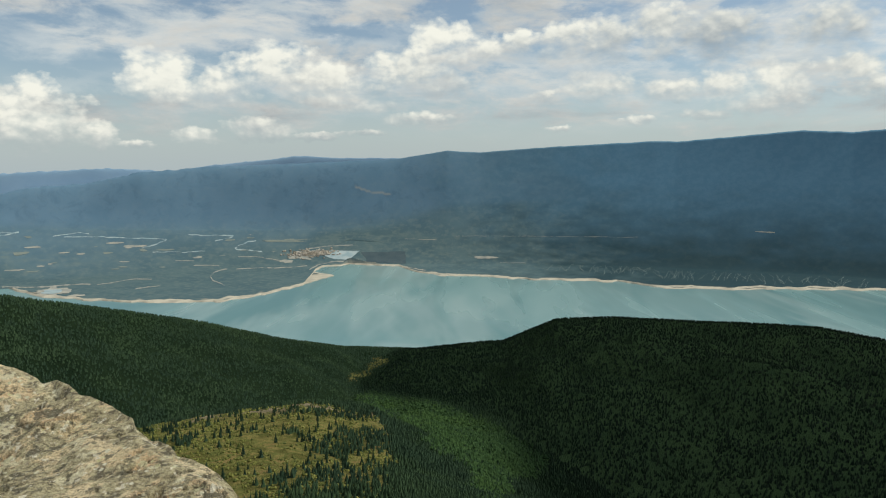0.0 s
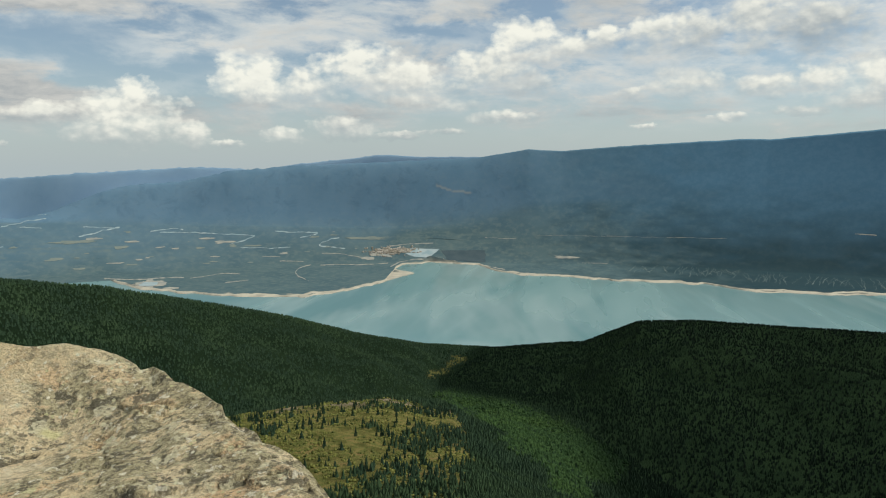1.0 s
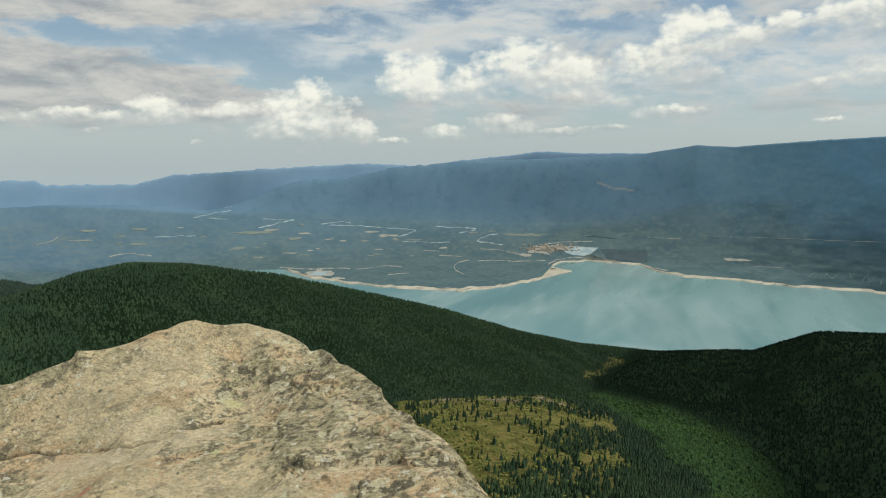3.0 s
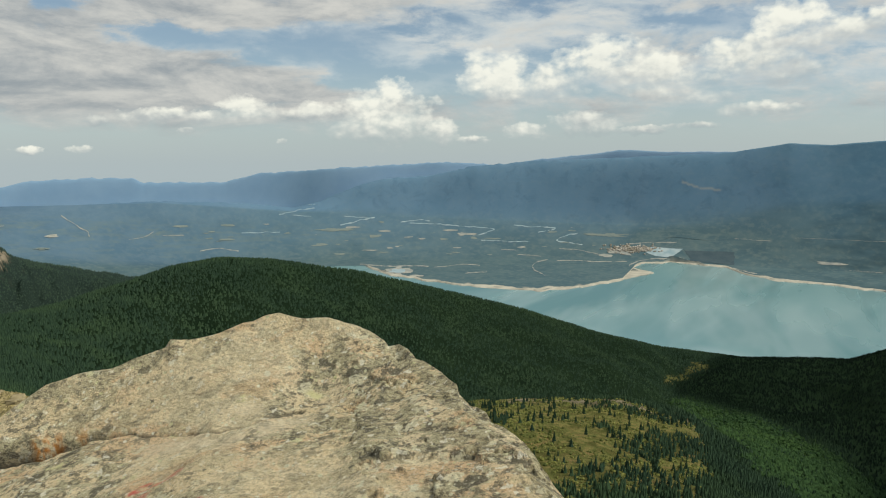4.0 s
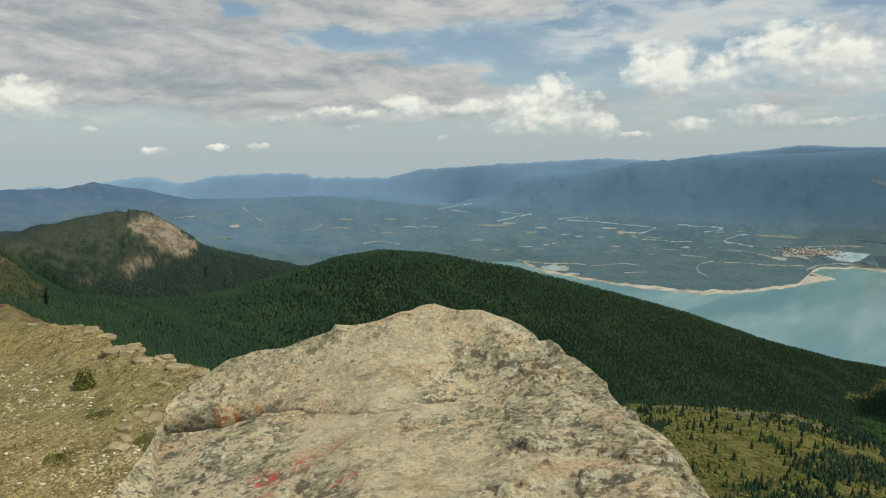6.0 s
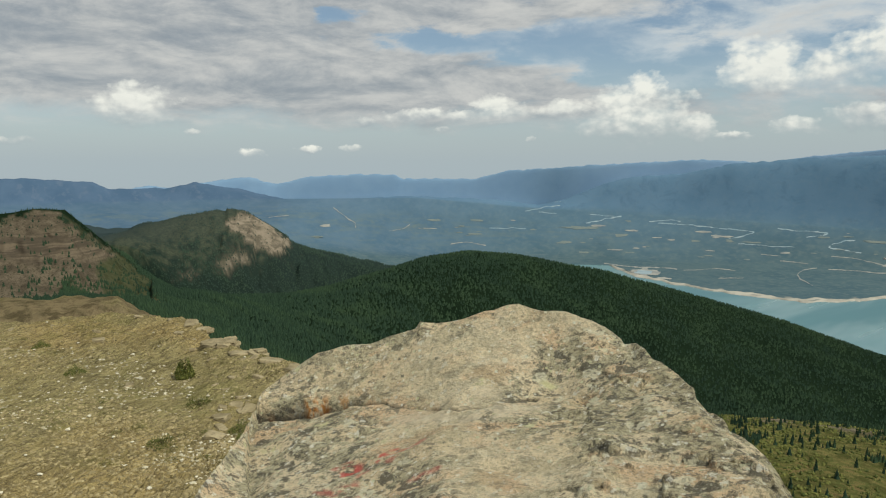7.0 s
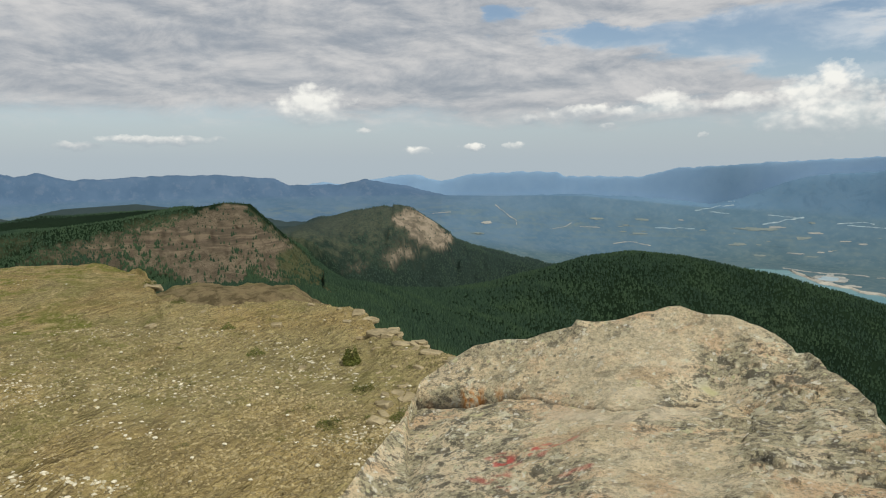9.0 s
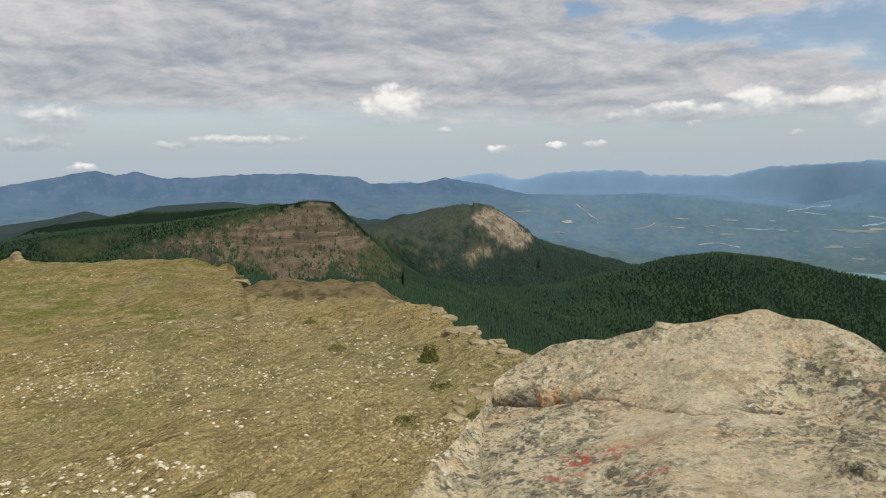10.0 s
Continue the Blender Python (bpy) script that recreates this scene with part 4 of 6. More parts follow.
# ---------------- woods ----------------
def forest():
    rng = np.random.default_rng(4)
    n = 430000
    az = rng.uniform(-36, 98, n)
    k = rng.uniform(6.0, 12.3, n)
    ok = ~((az < 31) & (k > 10.35)) & ~((az > 31) & (k > 10.5) & (k < 11.0))
    az, k = az[ok], k[ok]
    x, y, z, r = ground_at(az, k)

    def att(name):
        g = ATT[name]
        i, j = np.clip(np.searchsorted(AZ, az), 0, len(AZ) - 1), np.clip(np.searchsorted(KK[0], k), 0, KK.shape[1] - 1)
        return g[i, j]
    keep = rng.uniform(0, 1, len(az)) > np.clip(np.where(az > 60, 1.4, 0.998) * att("meadow") + np.where(att("rocky") > 0.3, 0, att("sparse") * 0.80) + att("rocky") * np.where(fbm(az * 1.3 + k, k * 5, 4, 36) + (az - 79) * 0.07 > 0.20, 0.78, 0.955) + att("gravel") + att("leafy") * 0.86, 0, 1)
    keep &= r > 330
    keep &= ~((az > 28) & (az < 36) & (k > 10.03))
    keep &= ~((az > 68) & (az < 75.5) & (k > 9.88) & (k < 11.2) & (rng.uniform(0, 1, len(az)) < 0.93))
    x, y, z, r, az, k = x[keep], y[keep], z[keep], r[keep], az[keep], k[keep]
    n = len(x)
    h = rng.uniform(4.2, 7.6, n) * np.interp(r, [500, 900, 1900], [1.0, 0.72, 0.85])
    h = h * np.where(az > 64, np.where(k > 9.6, 0.55, 0.8), 1.0) * np.where((az > 48) & (k > 10.9), 0.75, 1.0)
    w = h * rng.uniform(0.22, 0.32, n) * np.interp(r, [600, 1000], [1.0, 1.55])
    ang = rng.uniform(0, 6.28, n)
    V, F, count = [], [], 0
    for pick, sides, tiers in ((r < 760, 5, ((0.02, 0.72, 1.0), (0.42, 1.0, 0.66))), (r >= 760, 4, ((0.02, 1.0, 1.0),))):
        xs, ys, zs2, hh, ww, an = [q[pick] for q in (x, y, z, h, w, ang)]
        c = len(xs)
        for tier, (z0, z1, ws) in enumerate(tiers):
            ring = []
            for k2 in range(sides):
                a = an + k2 * 2 * math.pi / sides + tier * 0.6
                q = ww * ws * rng.uniform(0.75, 1.2, c)
                ring.append(np.stack([xs + q * np.cos(a), ys + q * np.sin(a), zs2 + hh * (z0 + rng.uniform(-0.03, 0.03, c))], -1))
            ring.append(np.stack([xs, ys, zs2 + hh * z1], -1))
            V.append(np.stack(ring, 1).reshape(-1, 3))
            tri = np.array([(k2, (k2 + 1) % sides, sides) for k2 in range(sides)])
            F.append((np.arange(c)[:, None, None] * (sides + 1) + tri[None]).reshape(-1, 3) + count)
            count += c * (sides + 1)
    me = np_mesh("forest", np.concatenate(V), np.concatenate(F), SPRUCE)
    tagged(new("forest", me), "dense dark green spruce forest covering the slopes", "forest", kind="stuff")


forest()


# ---------------- the lichen-covered rock in front ----------------
def rock_material():
    m, nt, b = material("lichen_rock", 0.92, 0.2)
    p = position(nt)
    q = turned(nt, p, 33, 1.0, 1.2, 1.2)
    n1 = noise_tex(nt, q, 4.0, 6, 0.6, 0.3)
    n2 = noise_tex(nt, q, 46.0, 8, 0.76, 0.1)
    n3 = noise_tex(nt, p, 230.0, 4, 0.75)
    n4 = noise_tex(nt, q, 85.0, 7, 0.74, 0.2)
    n5 = noise_tex(nt, q, 7.0, 6, 0.65, 0.6)
    n6 = noise_tex(nt, p, 3.0, 4, 0.55, 0.4)
    n7 = noise_tex(nt, q, 105.0, 6, 0.76, 0.1)
    n8 = noise_tex(nt, q, 17.0, 6, 0.62, 0.1)
    sx = nt.nodes.new("ShaderNodeSeparateXYZ")
    nt.links.new(p, sx.inputs[0])
    crust = ramp(nt, math_node(nt, "ADD", math_node(nt, "ADD", n6, ramp(nt, sx.outputs[0], -0.85, -0.35, -0.06, 0.16)), ramp(nt, sx.outputs[0], -1.10, -0.80, 0.16, 0.0)), 0.44, 0.58)                       # bare stone here, lichen crust there
    n9 = noise_tex(nt, q, 30.0, 5, 0.60, 0.2)
    c = mix(nt, ramp(nt, n1, 0.38, 0.62), (0.745, 0.610, 0.375), (0.81, 0.690, 0.455))
    c = mix(nt, ramp(nt, n5, 0.50, 0.62, 0.0, 0.75), c, (0.69, 0.475, 0.270))
    c = mix(nt, ramp(nt, n4, 0.50, 0.62, 0.0, 0.40), c, (0.50, 0.415, 0.285))
    grey = mix(nt, ramp(nt, n7, 0.42, 0.58), (0.52, 0.475, 0.300), (0.30, 0.272, 0.170))
    c = mix(nt, math_node(nt, "MULTIPLY", ramp(nt, n8, 0.47, 0.52), math_node(nt, "MULTIPLY_ADD", crust, 0.52, 0.34)), c, grey)
    c = mix(nt, math_node(nt, "MULTIPLY", ramp(nt, n9, 0.575, 0.60), math_node(nt, "MULTIPLY_ADD", crust, 0.50, 0.34)), c, (0.115, 0.108, 0.080))
    c = mix(nt, math_node(nt, "MULTIPLY", ramp(nt, n2, 0.545, 0.575), math_node(nt, "MULTIPLY_ADD", crust, 0.50, 0.26)), c, (0.13, 0.122, 0.088))
    c = mix(nt, math_node(nt, "MULTIPLY", ramp(nt, n7, 0.54, 0.575), math_node(nt, "MULTIPLY_ADD", crust, 0.36, 0.24)), c, (0.12, 0.10, 0.07))

    n10 = noise_tex(nt, p, 36.0, 5, 0.60, 0.1)
    n11 = noise_tex(nt, p, 66.0, 4, 0.58, 0.1)
    c = mix(nt, math_node(nt, "MULTIPLY", ramp(nt, n10, 0.585, 0.62), math_node(nt, "MULTIPLY_ADD", crust, 0.55, 0.25)), c, (0.76, 0.71, 0.50))
    c = mix(nt, math_node(nt, "MULTIPLY", ramp(nt, n11, 0.625, 0.65), math_node(nt, "MULTIPLY_ADD", crust, 0.35, 0.5)), c, (0.86, 0.82, 0.68))
    c = mix(nt, math_node(nt, "MULTIPLY", ramp(nt, n11, 0.345, 0.375, 1.0, 0.0), math_node(nt, "MULTIPLY_ADD", crust, 0.45, 0.4)), c, (0.135, 0.115, 0.080))

    def lichen(c, scale, share, size, one, two):
        """Round crusts of lichen with frayed rims, on a share of the cells."""
        v = nt.nodes.new("ShaderNodeTexVoronoi")
        v.inputs["Scale"].default_value, v.inputs["Randomness"].default_value = scale, 1.0
        nt.links.new(p, v.inputs["Vector"])
        ch = nt.nodes.new("ShaderNodeSeparateColor")
        nt.links.new(v.outputs["Color"], ch.inputs[0])
        e = math_node(nt, "ADD", v.outputs["Distance"], math_node(nt, "MULTIPLY_ADD", n4, 1.0, -0.5))
        on = math_node(nt, "MULTIPLY", ramp(nt, e, size - 0.05, size + 0.03, 1.0, 0.0), ramp(nt, ch.outputs[0], 1 - share, 1.01 - share))
        return mix(nt, math_node(nt, "MULTIPLY", on, 0.9), c, mix(nt, ch.outputs[1], one, two))
    c = lichen(c, 34.0, 0.07, 0.26, (0.76, 0.73, 0.57), (0.66, 0.63, 0.32))
    c = lichen(c, 95.0, 0.15, 0.30, (0.80, 0.78, 0.66), (0.60, 0.58, 0.30))
    c = lichen(c, 60.0, 0.10, 0.22, (0.13, 0.125, 0.09), (0.22, 0.21, 0.14))
    c = mix(nt, ramp(nt, n3, 0.54, 0.64, 0.0, 0.5), c, (0.20, 0.175, 0.125))
    c = mix(nt, ramp(nt, n3, 0.36, 0.45, 0.4, 0.0), c, (0.78, 0.72, 0.58))
    c = mix(nt, attribute(nt, "bare"), c, mix(nt, ramp(nt, n4, 0.42, 0.62), (0.76, 0.665, 0.480), (0.66, 0.560, 0.380)))
    c = mix(nt, attribute(nt, "yellow"), c, (0.66, 0.62, 0.34))
    c = mix(nt, attribute(nt, "paint"), c, (0.66, 0.12, 0.10))
    c = mix(nt, attribute(nt, "orange"), c, (0.62, 0.235, 0.03))
    c = mix(nt, attribute(nt, "cleft"), c, (0.03, 0.027, 0.022))
    nt.links.new(c, b.inputs["Base Color"])
    bump(nt, b, math_node(nt, "ADD", math_node(nt, "MULTIPLY", n3, 0.8), math_node(nt, "ADD", n4, math_node(nt, "MULTIPLY", n2, 1.8))), 0.9, 0.008)
    return m


ROCK = rock_material()


RIM = [(4, -36), (10, -31), (14.6, -26.1), (16.3, -24.4), (16.9, -23.5), (17.9, -22.3), (18.9, -21.6), (20.7, -20.8), (21.1, -20.1), (21.8, -19.7), (22.5, -19.5), (23.5, -18.6), (23.7, -17.7), (25.0, -16.7), (26.4, -15.8), (27.1, -15.6), (27.8, -14.7), (28.5, -14.3), (29.4, -14.5), (29.7, -14.1),
       (31.1, -13.2), (32.1, -12.8), (34.3, -12.2), (36.2, -12.2), (37.2, -12.0), (38.2, -11.7), (39.1, -11.8), (40.3, -12.3), (41.0, -12.3), (43.0, -13.0), (45.0, -13.3), (46.5, -13.15), (46.9, -13.75), (48.1, -14.1), (50.5, -14.7), (53.2, -14.9), (55.1, -15.4), (57.2, -16.6), (58.7, -17.6), (60.6, -18.8), (61.0, -19.8), (61.3, -21.1), (63.3, -23.0), (65.6, -25.2), (67.8, -27.6), (72, -33), (78, -40)]
RIM_OUT = [(4, .62), (15.4, .88), (18.1, .94), (21.1, 1.0), (23.6, 1.10), (25, 1.16), (27.3, 1.22), (28.7, 1.28), (30.2, 1.30), (33.6, 1.33), (39, 1.37), (46, 1.385), (52.3, 1.42), (56, 1.45), (58.5, 1.46), (59.4, 1.42), (60.5, 1.36), (62.2, 1.2), (64, 1.1), (66, 1.02), (70, .9), (78, .75)]
CLEFT = [(28, 1.10), (33, 1.16), (34.5, 1.19), (37, 1.17), (39.2, 1.15), (41.6, 1.13), (43.8, 1.14), (44.7, 1.17), (46.9, 1.21), (50.8, 1.27), (54.2, 1.315), (57.1, 1.345), (60, 1.37), (62, 1.5)]


def over(az, table):
    t = np.array(table)
    return np.interp(az, t[:, 0], t[:, 1])


def strokes(x, y, rows, w):
    best = np.zeros_like(x)
    for x0, y0, x1, y1 in rows:
        t = np.clip(((x - x0) * (x1 - x0) + (y - y0) * (y1 - y0)) / ((x1 - x0)**2 + (y1 - y0)**2), 0, 1)
        best = np.maximum(best, 1 - sstep(np.hypot(x - x0 - t * (x1 - x0), y - y0 - t * (y1 - y0)), w * 0.3, w * 1.3))
    return best


def foreground_rock():
    az = np.arange(4, 78.01, 0.12)
    hs = over(az, RIM_OUT)
    zs = hs * np.tan(np.radians(over(az, RIM)))
    soft = np.exp(-(np.arange(-40, 41) / 18.0)**2)
    zi = np.convolve(np.pad(zs, 40, mode='edge'), soft / soft.sum(), 'valid')      # the rim without its nicks
    flat = np.interp(az, [4, 15, 30, 45, 60, 66, 78], [-.43, -.41, -.40, -.425, -.51, -.56, -.62])
    uc = np.minimum(over(az, CLEFT) / hs, np.interp(az, [4, 27, 34, 44, 56, 60.9, 61.6, 78], [0.70, 0.74, 0.88, 0.93, 0.975, 0.985, 0.75, 0.7]))
    u = np.concatenate([np.linspace(0.34, 0.6, 40), np.linspace(0.602, 1.0, 190), 1.0 + np.linspace(0.006, 0.16, 16), np.full(16, 1.17)])
    a, uu = np.meshgrid(np.radians(az), u, indexing="ij")
    deg = np.degrees(a)
    h = uu * hs[:, None]
    x, y = -np.sin(a) * h, np.cos(a) * h
    cleft = over(az, CLEFT)[:, None]
    block = sstep(deg, 31, 37) * (1 - sstep(deg, 60.9, 61.3))          # where the upper block is parted from the slab
    jump = (0.004 + 0.024 * sstep(deg, 48, 57)) * block
    lift = np.clip((uu - uc[:, None]) / (1 - uc[:, None]), 0, 1)
    edge = jump * np.sqrt(np.clip((h - cleft) / 0.035, 0, 1))
    z = flat[:, None] + edge + (zi[:, None] - flat[:, None] - jump) * lift**1.4 + (zs - zi)[:, None] * sstep(uu, 0.968, 0.998)
    z = np.where(lift > 0, z, flat[:, None] + 0 * z)
    past = np.clip(uu - 1.0, 0, 0.16)
    z = z - 1.1 * past - 9.0 * past**2
    down = np.arange(16) / 15.0
    z[:, -16:] = z[:, -17:-16] + (-1.80 - z[:, -17:-16]) * down[None]
    body = uu < 1.16
    amp = np.where(uu < 1.0, 1 - sstep(uu, 0.93, 1.0) * 0.85, 0.5)
    ca, sa = math.cos(radians(27)), math.sin(radians(27))
    al, ac = x * ca + y * sa, -x * sa + y * ca
    rel = 0.010 * fbm(x * 6, y * 6, 3, 51) + 0.0036 * fbm(al * 16, ac * 34, 5, 52)
    steps = fbm(al * 9, ac * 15, 5, 59, 0.6)
    ledges = 0.009 * sstep(steps, 0.02, 0.12) * (1 - sstep(deg, 30, 37))
    z = z + amp * (rel + ledges * (uu < 1)) * body
    push = 1 + (~body) * 0.10 * fbm(a * 7, z * 5, 5, 55)
    x, y = x * push, y * push
    groove = block * np.exp(-((h - cleft + 0.004 + 0.008 * fbm(deg * 0.9, deg * 0 + 0.5, 5, 60)) / (0.0031 + 0.007 * sstep(deg, 50, 57)))**2) * (uu < 1)
    keep = np.clip(0.45 + sstep(fbm(deg * 0.6, deg * 0 + 3.5, 3, 62), -0.5, 0.1) + sstep(deg, 48, 52), 0.5, 1)
    z = z - (0.006 + 0.020 * sstep(deg, 49, 56)) * groove * keep
    paint = strokes(x, y, [(-.801, .545, -.726, .562), (-.774, .563, -.761, .579), (-.767, .595, -.778, .615), (-.846, .611, -.834, .626)], 0.010) * 0.6
    paint = np.maximum(paint, strokes(x, y, [(-.818, .607, -.810, .624), (-.788, .640, -.779, .673)], 0.013))
    paint = np.maximum(paint, strokes(x, y, [(-.760, .651, -.748, .723), (-.676, .621, -.651, .640)], 0.010) * 0.55)
    paint = 0.85 * paint * sstep(fbm(al * 60, ac * 90, 5, 57, 0.65), -0.35, 0.40)
    spread = np.maximum(sstep(deg, 54.0, 54.5) * (1 - sstep(deg, 56.0, 56.5)), 0.5 * sstep(deg, 52.4, 52.8) * (1 - sstep(deg, 53.2, 53.6)))
    orange = 0.9 * spread * np.exp(-((h - cleft - 0.006) / 0.014)**2) * sstep(fbm(deg * 2.4, z * 70 + h * 40, 5, 58, 0.65), -0.3, 0.0)
    orange = np.maximum(orange, strokes(x, y, [(-1.168, .692, -1.163, .697)], 0.010) * 0.8)
    yellow = strokes(x, y, [(-.712, .985, -.698, .985), (-.802, .906, -.795, .91), (-.873, .826, -.868, .83), (-1.06, .60, -1.03, .62), (-1.01, .70, -1.0, .71)], 0.011) * sstep(fbm(x * 90, y * 90, 3, 63), -0.3, 0.15)
    bare = sstep(deg, 34, 38) * (1 - sstep(deg, 47, 51)) * np.exp(-((h - cleft + 0.055) / 0.035)**2) * sstep(fbm(al * 14, ac * 20, 5, 66, 0.6), -0.45, 0.35)      # freshly bared stone under the crack
    bare = np.maximum(bare, 0.7 * sstep(deg, 36, 39) * (1 - sstep(deg, 43, 46)) * np.exp(-((h - cleft - 0.05) / 0.045)**2) * sstep(fbm(al * 11, ac * 16, 5, 67, 0.6), -0.4, 0.4))
    # sides down into the ground all round
    def skirt(g, low=None):
        g = np.concatenate([np.repeat(g[:, :1], 8, 1), g], 1)
        g = np.concatenate([np.repeat(g[:1], 8, 0), g, np.repeat(g[-1:], 8, 0)], 0)
        if low is not None:
            f = np.arange(8) / 8.0
            g[:, :8] = low + (g[:, 8:9] - low) * f
            g[:8] = low + (g[8:9] - low) * f[:, None]
            g[-8:] = low + (g[-9:-8] - low) * f[::-1, None]
        return g
    x, y, z = skirt(x), skirt(y), skirt(z, -2.05)
    side = sstep(-z, 0.75, 1.1)
    x, y = x * (1 + 0.07 * side * fbm(y * 5, z * 5, 4, 64)), y * (1 + 0.07 * side * fbm(x * 5, z * 5, 4, 65))
    paint, orange, yellow, groove, keep, bare = [skirt(g) for g in (paint, orange, yellow, groove, keep, bare)]
    n, m = x.shape
    v = np.stack([x, y, z + EYE], -1).reshape(-1, 3)
    i, j = np.meshgrid(np.arange(n - 1), np.arange(m - 1), indexing="ij")
    q = (i * m + j).ravel()
    me = np_mesh("boulder", v, np.stack([q, q + 1, q + m + 1, q + m], -1), ROCK, dict(bare=0.8 * bare.ravel(), paint=paint.ravel(), orange=orange.ravel(), yellow=yellow.ravel(), cleft=np.clip(groove * keep, 0, 1).ravel()), smooth=True)
    tagged(new("boulder", me), "weathered grey-beige boulder with lichen patches and red paint marks", "rock")


foreground_rock()


# ---------------- things ----------------
def part(name, bm, mat, parent, label=""):
    me = bpy.data.meshes.new(name)
    bm.to_mesh(me)
    bm.free()
    me.materials.append(mat)
    ob = new(name, me)
    ob.parent = parent
    return tagged(ob, label)


def empty(name):
    ob = new(name)
    ob.empty_display_size = 0.2
    return ob


def bark_material():
    m, nt, b = material("spruce_bark", 0.95, 0.1)
    n = noise_tex(nt, position(nt), 3.0, 4, 0.6)
    nt.links.new(mix(nt, ramp(nt, n, 0.3, 0.7), (0.06, 0.045, 0.03), (0.14, 0.11, 0.08)), b.inputs["Base Color"])
    return m


BARK = bark_material()


def spruce(rng, height):
    """A spruce: tapered trunk and tiers of drooping boughs of uneven length."""
    tree = empty("spruce_tree")
    bm = bmesh.new()
    bmesh.ops.create_cone(bm, cap_ends=True, segments=6, radius1=height * 0.022, radius2=height * 0.004, depth=height * 0.96, matrix=Matrix.Translation((0, 0, height * 0.48)))
    part("trunk", bm, BARK, tree)
    bm = bmesh.new()
    tiers = 10
    for t in range(tiers):
        f = t / (tiers - 1)
        zb, rad = height * (0.08 + 0.80 * f), height * (0.20 * (1 - f) + 0.03)
        tip = bm.verts.new((0, 0, min(height * 1.02, zb + height * 0.20)))
        ring = []
        n = 12
        a0 = rng.uniform(0, 6.28)
        for k in range(n):
            q = rad * (rng.uniform(0.85, 1.2) if k % 2 else rng.uniform(0.35, 0.55))
            ring.append(bm.verts.new((q * math.cos(a0 + k * 6.2832 / n), q * math.sin(a0 + k * 6.2832 / n), zb - (height * 0.025 if k % 2 else 0))))
        for k in range(n):
            bm.faces.new((ring[k], ring[(k + 1) % n], tip))
    part("crown", bm, SPRUCE, tree)
    return tagged(tree, "slender dark green spruce standing in the dry meadow", "tree", "spruces in the meadow")


def meadow_trees():
    rng = random.Random(11)
    kinds = [spruce(rng, h) for h in (9.0, 7.5, 6.0, 4.5)]
    spots = []
    while len(spots) < 290:
        az, k = rng.uniform(5.0, 25.0), 8.0 - 1.0 * rng.random() ** 1.6
        x, y, z, r = [float(v[0]) for v in ground_at(np.array([az]), np.array([k]))]
        clump = value_noise(np.array([x / 30]), np.array([y / 30]), 91)[0]
        if clump + rng.uniform(-0.7, 0.7) > -0.1:
            spots.append((x, y, z))
    for i, (x, y, z) in enumerate(spots):
        src = kinds[i % 4]
        m = pose(x, y, z - 0.15, 0, 0, rng.uniform(0, 360))
        if i < 4:
            src.matrix_basis = m
        else:
            copy_thing(src, m)


meadow_trees()


def stone_material():
    m, nt, b = material("loose_stone", 0.9, 0.2)
    r = nt.nodes.new("ShaderNodeNewGeometry").outputs["Random Per Island"]
    n = noise_tex(nt, position(nt), 14.0, 5, 0.65)
    c = mix(nt, ramp(nt, r, 0.0, 1.0), (0.36, 0.32, 0.20), (0.66, 0.61, 0.46))
    c = mix(nt, ramp(nt, n, 0.5, 0.72, 0.0, 0.6), c, (0.22, 0.19, 0.13))
    nt.links.new(c, b.inputs["Base Color"])
    return m


def clast_material():
    m, nt, b = material("gravel_clast", 0.95, 0.1)
    r = nt.nodes.new("ShaderNodeNewGeometry").outputs["Random Per Island"]
    c = mix(nt, r, (0.13, 0.105, 0.052), (0.40, 0.328, 0.170))
    nt.links.new(c, b.inputs["Base Color"])
    return m


STONE, CLAST = stone_material(), clast_material()
ICO = [(0, 0, 1), (0.9, 0, 0.35), (0.28, 0.86, 0.35), (-0.73, 0.53, 0.35), (-0.73, -0.53, 0.35), (0.28, -0.86, 0.35), (0.7, 0.5, -0.4), (-0.3, 0.85, -0.4), (-0.9, 0, -0.4), (-0.3, -0.85, -0.4), (0.7, -0.5, -0.4)]
ICO_F = [(0, 1, 2), (0, 2, 3), (0, 3, 4), (0, 4, 5), (0, 5, 1), (1, 6, 2), (2, 6, 7), (2, 7, 3), (3, 7, 8), (3, 8, 4), (4, 8, 9), (4, 9, 5), (5, 9, 10), (5, 10, 1), (1, 10, 6)]


